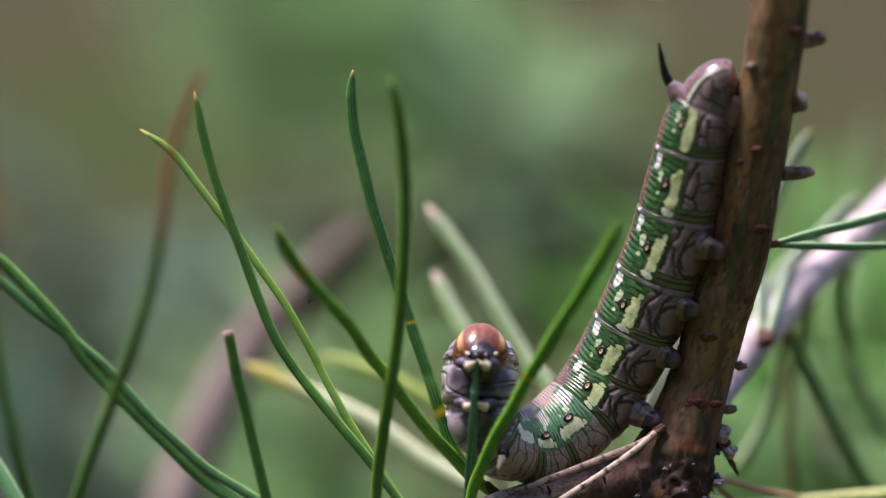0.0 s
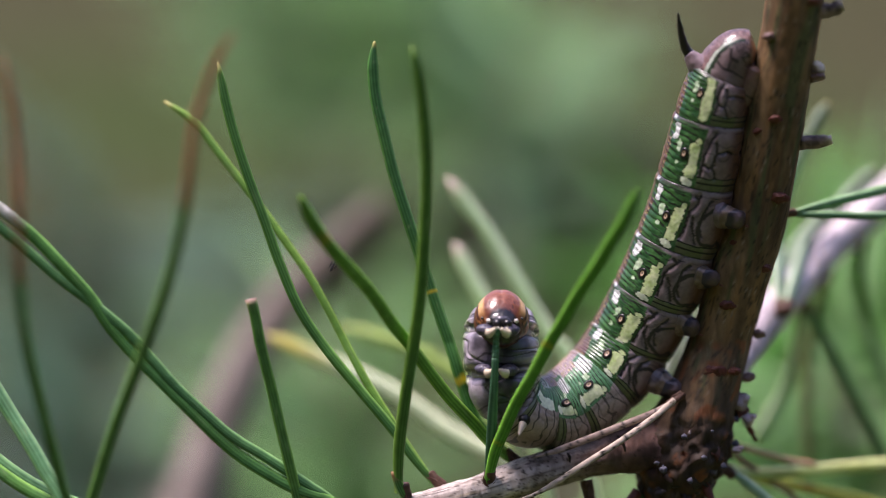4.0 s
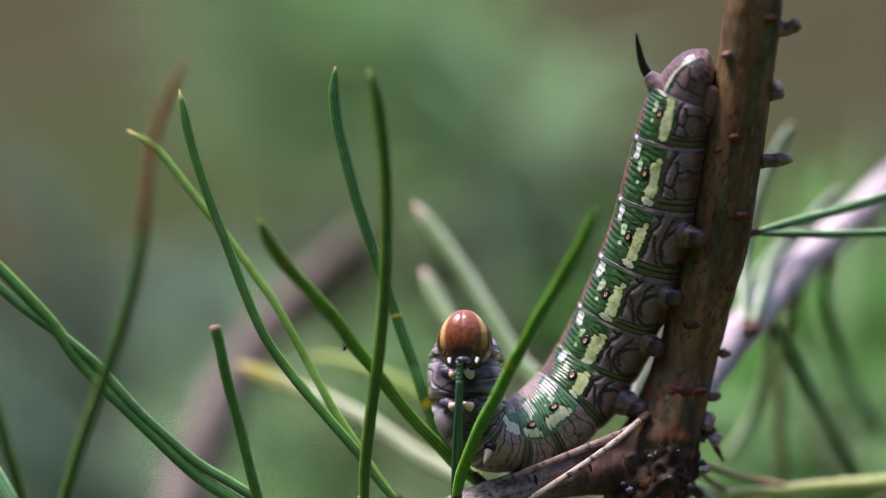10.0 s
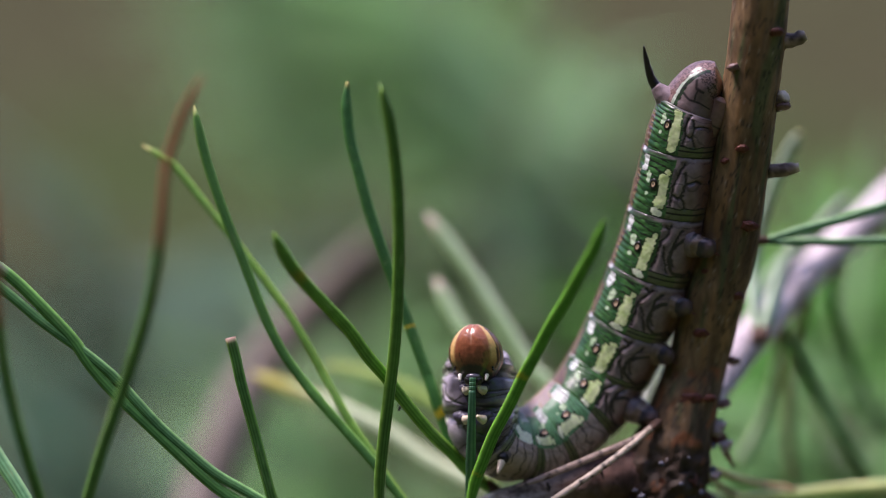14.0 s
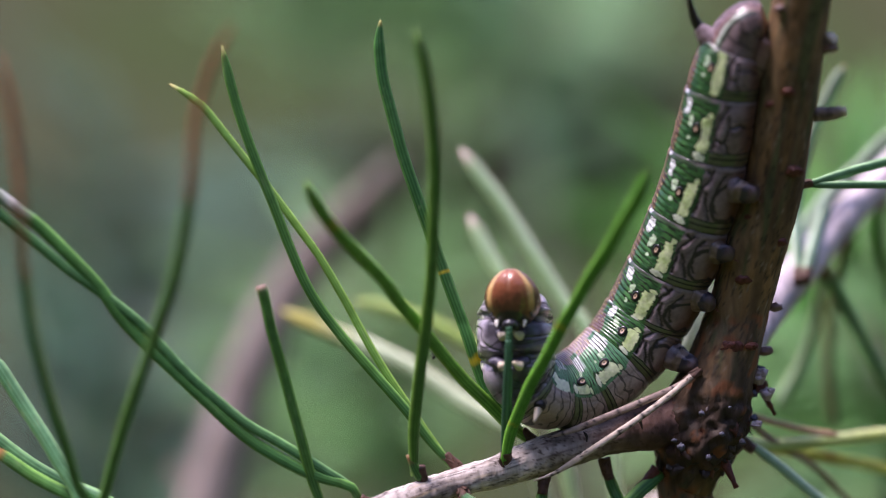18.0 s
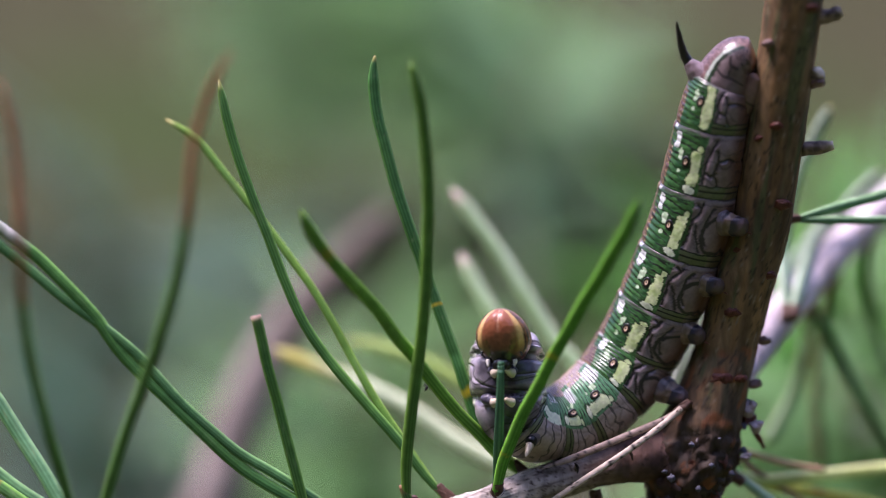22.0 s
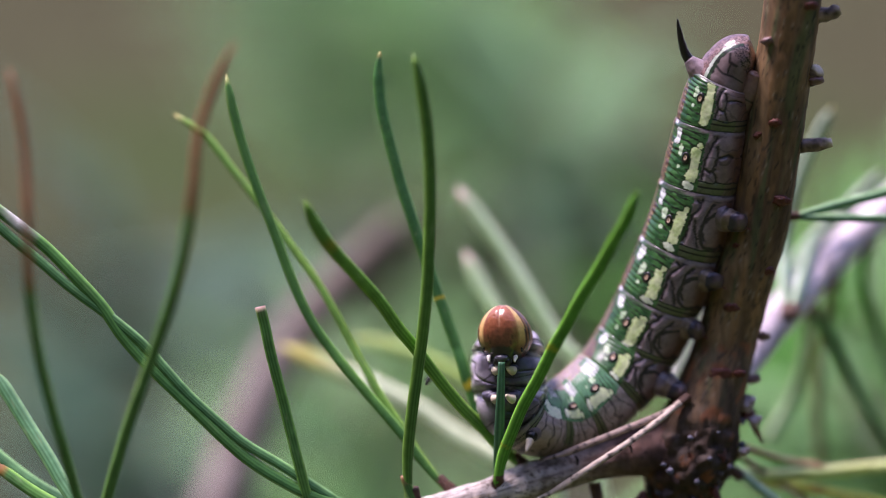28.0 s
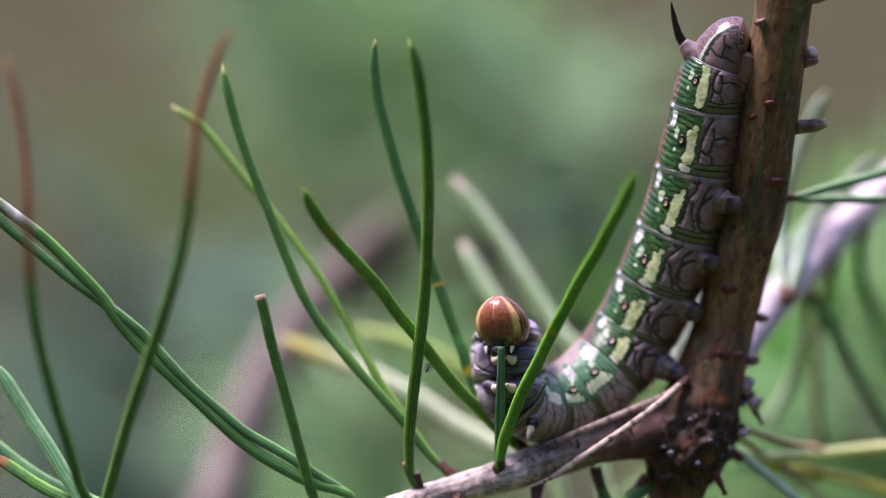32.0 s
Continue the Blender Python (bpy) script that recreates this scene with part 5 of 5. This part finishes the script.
# ---- buds, scars and stubs on the stem ----
def build_stem_details():
    for a, b, r in (((44.7, -2.0, 29.8), (47.5, -2.5, 30.4), 1.05), ((42.3, -2.0, 13.3), (46.2, -3.0, 13.6), 0.95), ((43.8, -2.0, 22.4), (44.7, -3.0, 22.9), 1.25)):
        p, q = Vector(a), Vector(b)
        c = even([p - (q - p) * 0.2, (p + q) / 2 + Vector((0, 0, -0.15)), q], 12)
        part("stub", tube(c, np.interp(np.linspace(0, 1, 13), [0, 0.3, 0.85, 1], [r * 1.3, r * 0.9, r * 0.78, r * 0.6]), 16, (0, -1, 0), 1.0, lambda q, a, p: lerp(lerp((0.050, 0.035, 0.030), (0.34, 0.25, 0.22), 0.5 + 1.3 * noise.noise(Vector(p) * 1.5)), (0.66, 0.55, 0.42), (q - 0.80) * 5), 0.22, 1.8), M_BARK, STEM, "broken grey-brown stub")
    for a, r in (((44.4, -3.0, 21.4), 0.7), ((37.6, -1.8, -10.9), 0.7), ((36.2, -2.0, -16.3), 0.75), ((38.2, -4.2, 26.4), 0.6)):
        part("bud", blob(a, (r * 1.3, r, r * 0.8), Euler((0, -0.2, 0)).to_matrix(), 10, 14, 0.4, a[2]), M_BUD, STEM)
    for a, r in (((39.0, -5.0, 16.0), 0.85), ((39.6, -5.0, 6.2), 1.15), ((37.9, -4.3, -2.6), 0.95), ((33.5, -4.9, -7.2), 1.15), ((31.8, -5.2, -15.4), 1.5), ((43.6, -5.0, 30.7), 0.9), ((34.3, -5.4, -15.4), 0.8), ((37.0, -4.2, 14.5), 0.7), ((34.2, -4.2, 0.6), 0.6)):
        part("scar", joined(blob(a, (r, 0.5, r * 0.62), None, 10, 18, 0.35, a[0]), blob(Vector(a) + Vector((0.1, -0.3, 0.15 * r)), (r * 0.45, 0.3, r * 0.28), None, 6, 10, 0.5, a[2])), M_SCAR, STEM, "red-brown leaf scar")
    for a, w, h in (((36.4, -1.5, -16.3), 0.75, 0.55), ((35.4, -2.2, -19.5), 1.5, 1.7), ((36.4, -2.0, -21.7), 1.3, 1.3), ((34.9, -3.5, -25.3), 1.1, 0.8)):
        part("bud", joined(blob(a, (w * 0.6, 0.7, h * 0.55), None, 14, 18, 0.6, a[0]), blob(Vector(a) + Vector((0.4 * w, -0.3, 0.3 * h)), (w * 0.32, 0.45, h * 0.32), None, 10, 14, 0.6, a[2])), M_LILAC, STEM, "pale lilac resin-crusted bud")
    rng = random.Random(5)
    knot = Vector((28.6, -1.0, -26.3))
    for k in range(84):
        th, h = rng.uniform(-2.4, 2.4), rng.uniform(-4.5, 4.0)
        rad = 5.0 - 0.10 * h * h * 0.4
        d = Vector((math.sin(th), -math.cos(th), 0))
        p = knot + d * rad + Vector((0.35 * h, 0, h))
        w, l = rng.uniform(0.5, 1.3), rng.uniform(0.8, 1.9)
        turn = (d + Vector((0, 0, rng.uniform(-0.2, 0.7)))).to_track_quat("Z", "Y").to_matrix()
        part("bark_scale", blob(p - d * 0.30, (w * 0.9, l * 0.9, 0.24), turn, 8, 11, 0.9, k * 1.7), M_FLAKE if k % 6 else M_SCAR, STEM)
    for a, r in (((31.4, -7.0, -22.7), 0.28), ((28.0, -7.0, -23.4), 0.55), ((25.5, -6.8, -27.5), 0.75), ((24.7, -6.6, -26.7), 0.45), ((28.8, -6.6, -28.9), 0.6), ((35.5, -1.5, -18.9), 1.1), ((34.9, -2.0, -21.6), 0.7), ((34.8, -2.5, -24.6), 0.7), ((30.4, -7.0, -26.0), 0.5), ((33.0, -5.4, -27.2), 0.6)):
        part("resin_bead", blob(a, (r * 0.62, r * 0.36, r * 0.56), None, 10, 12, 0.9, a[0]), M_RESIN, STEM, "grey resin bead")
    for a, b, r in (((35.3, -1.5, -20.7), (36.6, -1.0, -20.5), 1.1), ((36.4, -1.0, -22.3), (37.6, -0.5, -24.5), 0.5), ((30.7, -4.0, -29.1), (32.3, -5.0, -32.9), 0.8), ((22.2, -3.0, -31.3), (20.1, -4.0, -33.0), 0.7)):
        p, q = Vector(a), Vector(b)
        part("bark_shred", tube(even([p - (q - p) * 0.3, (p + q) / 2, q], 8), np.linspace(r, r * 0.35, 9), 10, (0, -1, 0), 0.6, None, 0.2, 1.4), M_SCAR, STEM)
    # lifted bark plates on the twig
    for a, b in (((13.8, -6.1, -25.5), (14.2, -6.2, -26.8)), ((19.9, -6.3, -23.3), (20.9, -6.6, -25.3))):
        p, q = Vector(a), Vector(b)
        part("bark_scale", tube(even([p, (p + q) / 2 + Vector((0.2, -0.15, 0.1)), q], 8), 0.18 * np.sin(np.linspace(0.25, 2.9, 9)), 9, (0, -1, 0), 0.6, None, 0.08, 2.0), M_FLAKE, TWIG)


M_LILAC = plain_material("lilac_crust", (0.46, 0.37, 0.38), 0.5, 0.0, 0.5, 1300.0, 0.5, 0.0003)
M_BUD = plain_material("grey_bud", (0.22, 0.125, 0.11), 0.45, 0.1, 0.5, 1500.0, 0.4, 0.0002)
build_stem_details()


# ---- small black insect creeping along a needle ----
def build_insect():
    at = Vector((-4.0, -8.6, -16.0))
    ob = thing("small_insect", tuple(at), "tiny black insect creeping under a pine needle", "insect")
    for name, dz, sz in (("abdomen", -0.42, (0.19, 0.19, 0.42)), ("thorax", 0.08, (0.15, 0.15, 0.24)), ("head", 0.42, (0.17, 0.17, 0.17))):
        part(name, blob(at + Vector((0, 0, dz)), sz, None, 8, 10), M_BLACK, ob)
    for sx in (-1, 1):
        for k in range(3):
            b = at + Vector((0.12 * sx, 0, 0.1 - 0.1 * k))
            part("leg", tube(even([b, b + Vector((0.22 * sx, 0.1, 0.18 - 0.2 * k)), b + Vector((0.3 * sx, 0.3, -0.1 - 0.15 * k))], 6), 0.05, 6), M_BLACK, ob)
        b = at + Vector((0.08 * sx, 0, 0.7))
        part("feeler", tube(even([b, b + Vector((0.2 * sx, -0.1, 0.3)), b + Vector((0.4 * sx, -0.1, 0.4))], 6), 0.035, 6), M_BLACK, ob)
    return ob


INSECT = build_insect()
LEGS = [o for o in CATERPILLAR.children if o.name.split(".")[0] in ("leg", "leg_socket", "leg_ring")]


def motions():
    # the front of the body stretches up and sinks as it eats: seconds, lift in mm
    lift = [(0, 2.2), (2, 2.4), (6, 2.2), (8, 1.7), (10, 1.4), (11, 1.6), (12, 1.0), (14, 1.0), (18, 1.4), (21, 0.8), (24, 0.3), (28, 0.0), (29, 0.0), (30, -0.2), (31, -0.6), (32, -0.6)]
    times = sorted({t for t, _ in lift} | {3.5, 5, 7, 9, 10.5, 11.5, 13, 16, 20, 26, 30})
    up = lambda t: float(np.interp(t, [a for a, _ in lift], [b for _, b in lift]))
    base = ORIGIN[CATERPILLAR.name]

    def carry(ob, share, reach=0.0):
        p = ORIGIN[ob.name] - base
        out = lambda t: reach * float(np.interp(t, [0, 6, 7, 12, 32], [1, 1, 0.5, 0, 0]))
        walk(ob, [(t, pose(p.x * MM, (p.y - 1.1 * out(t)) * MM, (p.z + share * up(t) + out(t)) * MM)) for t in times])

    carry(SEGMENTS[12][0], 1.0), carry(SEGMENTS[11][0], 0.9), carry(SEGMENTS[10][0], 0.65), carry(SEGMENTS[9][0], 0.28)
    for ob in LEGS:
        z = ORIGIN[ob.name].z
        carry(ob, *((1.0, 1.8) if z > LEG_LEVELS[0] else (0.9, 0.6) if z > LEG_LEVELS[1] else (0.7, 0.0)))
    # the head nods and turns a little: seconds, nod, turn
    p = ORIGIN[HEAD.name] - base
    nod = [(0, -62, 0), (2, -66, 0), (3.5, -60, 0), (5, -60, 0), (6, -58, -1), (7, -28, -2), (8, -13, -3), (9, -13, -4), (10, -18, -6), (10.5, -38, -6), (11, -40, -6), (11.5, -12, -12), (12, -2, -15), (13, -3, -13), (14, -5, -12), (16, -3, -10), (18, -2, -10), (20, 2, -12), (24, 7, -14), (26, 5, -13), (28, 0, -14), (30, 4, -17), (32, 5, -21)]
    walk(HEAD, [(t, pose(p.x * MM, (p.y + 0.015 * a) * MM, (p.z + up(t) + 0.027 * a) * MM, a, 0, w)) for t, a, w in nod])
    # bitten pieces go up into the mouth, from the tip downwards
    for k, ob in enumerate(reversed(PIECES)):
        q = ORIGIN[ob.name] - ORIGIN[TWIG.name]
        t0 = (7.0, 8.2, 9.6, 11.4, 20.0, 23.0, 26.5)[k]
        still, eaten = pose(q.x * MM, q.y * MM, q.z * MM), pose(q.x * MM, (q.y + 3.0) * MM, (q.z + (1.7 if k < 3 else 3.2)) * MM)
        walk(ob, [(0, still), (t0, still), (t0 + 0.6, eaten), (32, eaten)])
    # the insect creeps down the needle
    way = [(0, (-14.5, -9.6, -2.9)), (8, (-14.5, -9.6, -2.9)), (9, (-11.2, -9.4, -6.2)), (10, (-8.6, -9.2, -9.5)), (10.5, (-7.2, -9.2, -11.4)), (11.5, (-4.0, -9.0, -15.0)), (12, (-3.8, -9.0, -15.6)), (14, (-3.8, -8.8, -15.6)), (18, (-3.8, -8.8, -15.6)), (25, (-3.9, -8.6, -15.8)), (28, (-4.0, -8.6, -16.0)), (32, (-4.0, -8.6, -16.1))]
    walk(INSECT, [(t, pose(x * MM, y * MM, z * MM, 0, 25, 0)) for t, (x, y, z) in way])


LEG_LEVELS = (-16.0, -20.4)
motions()
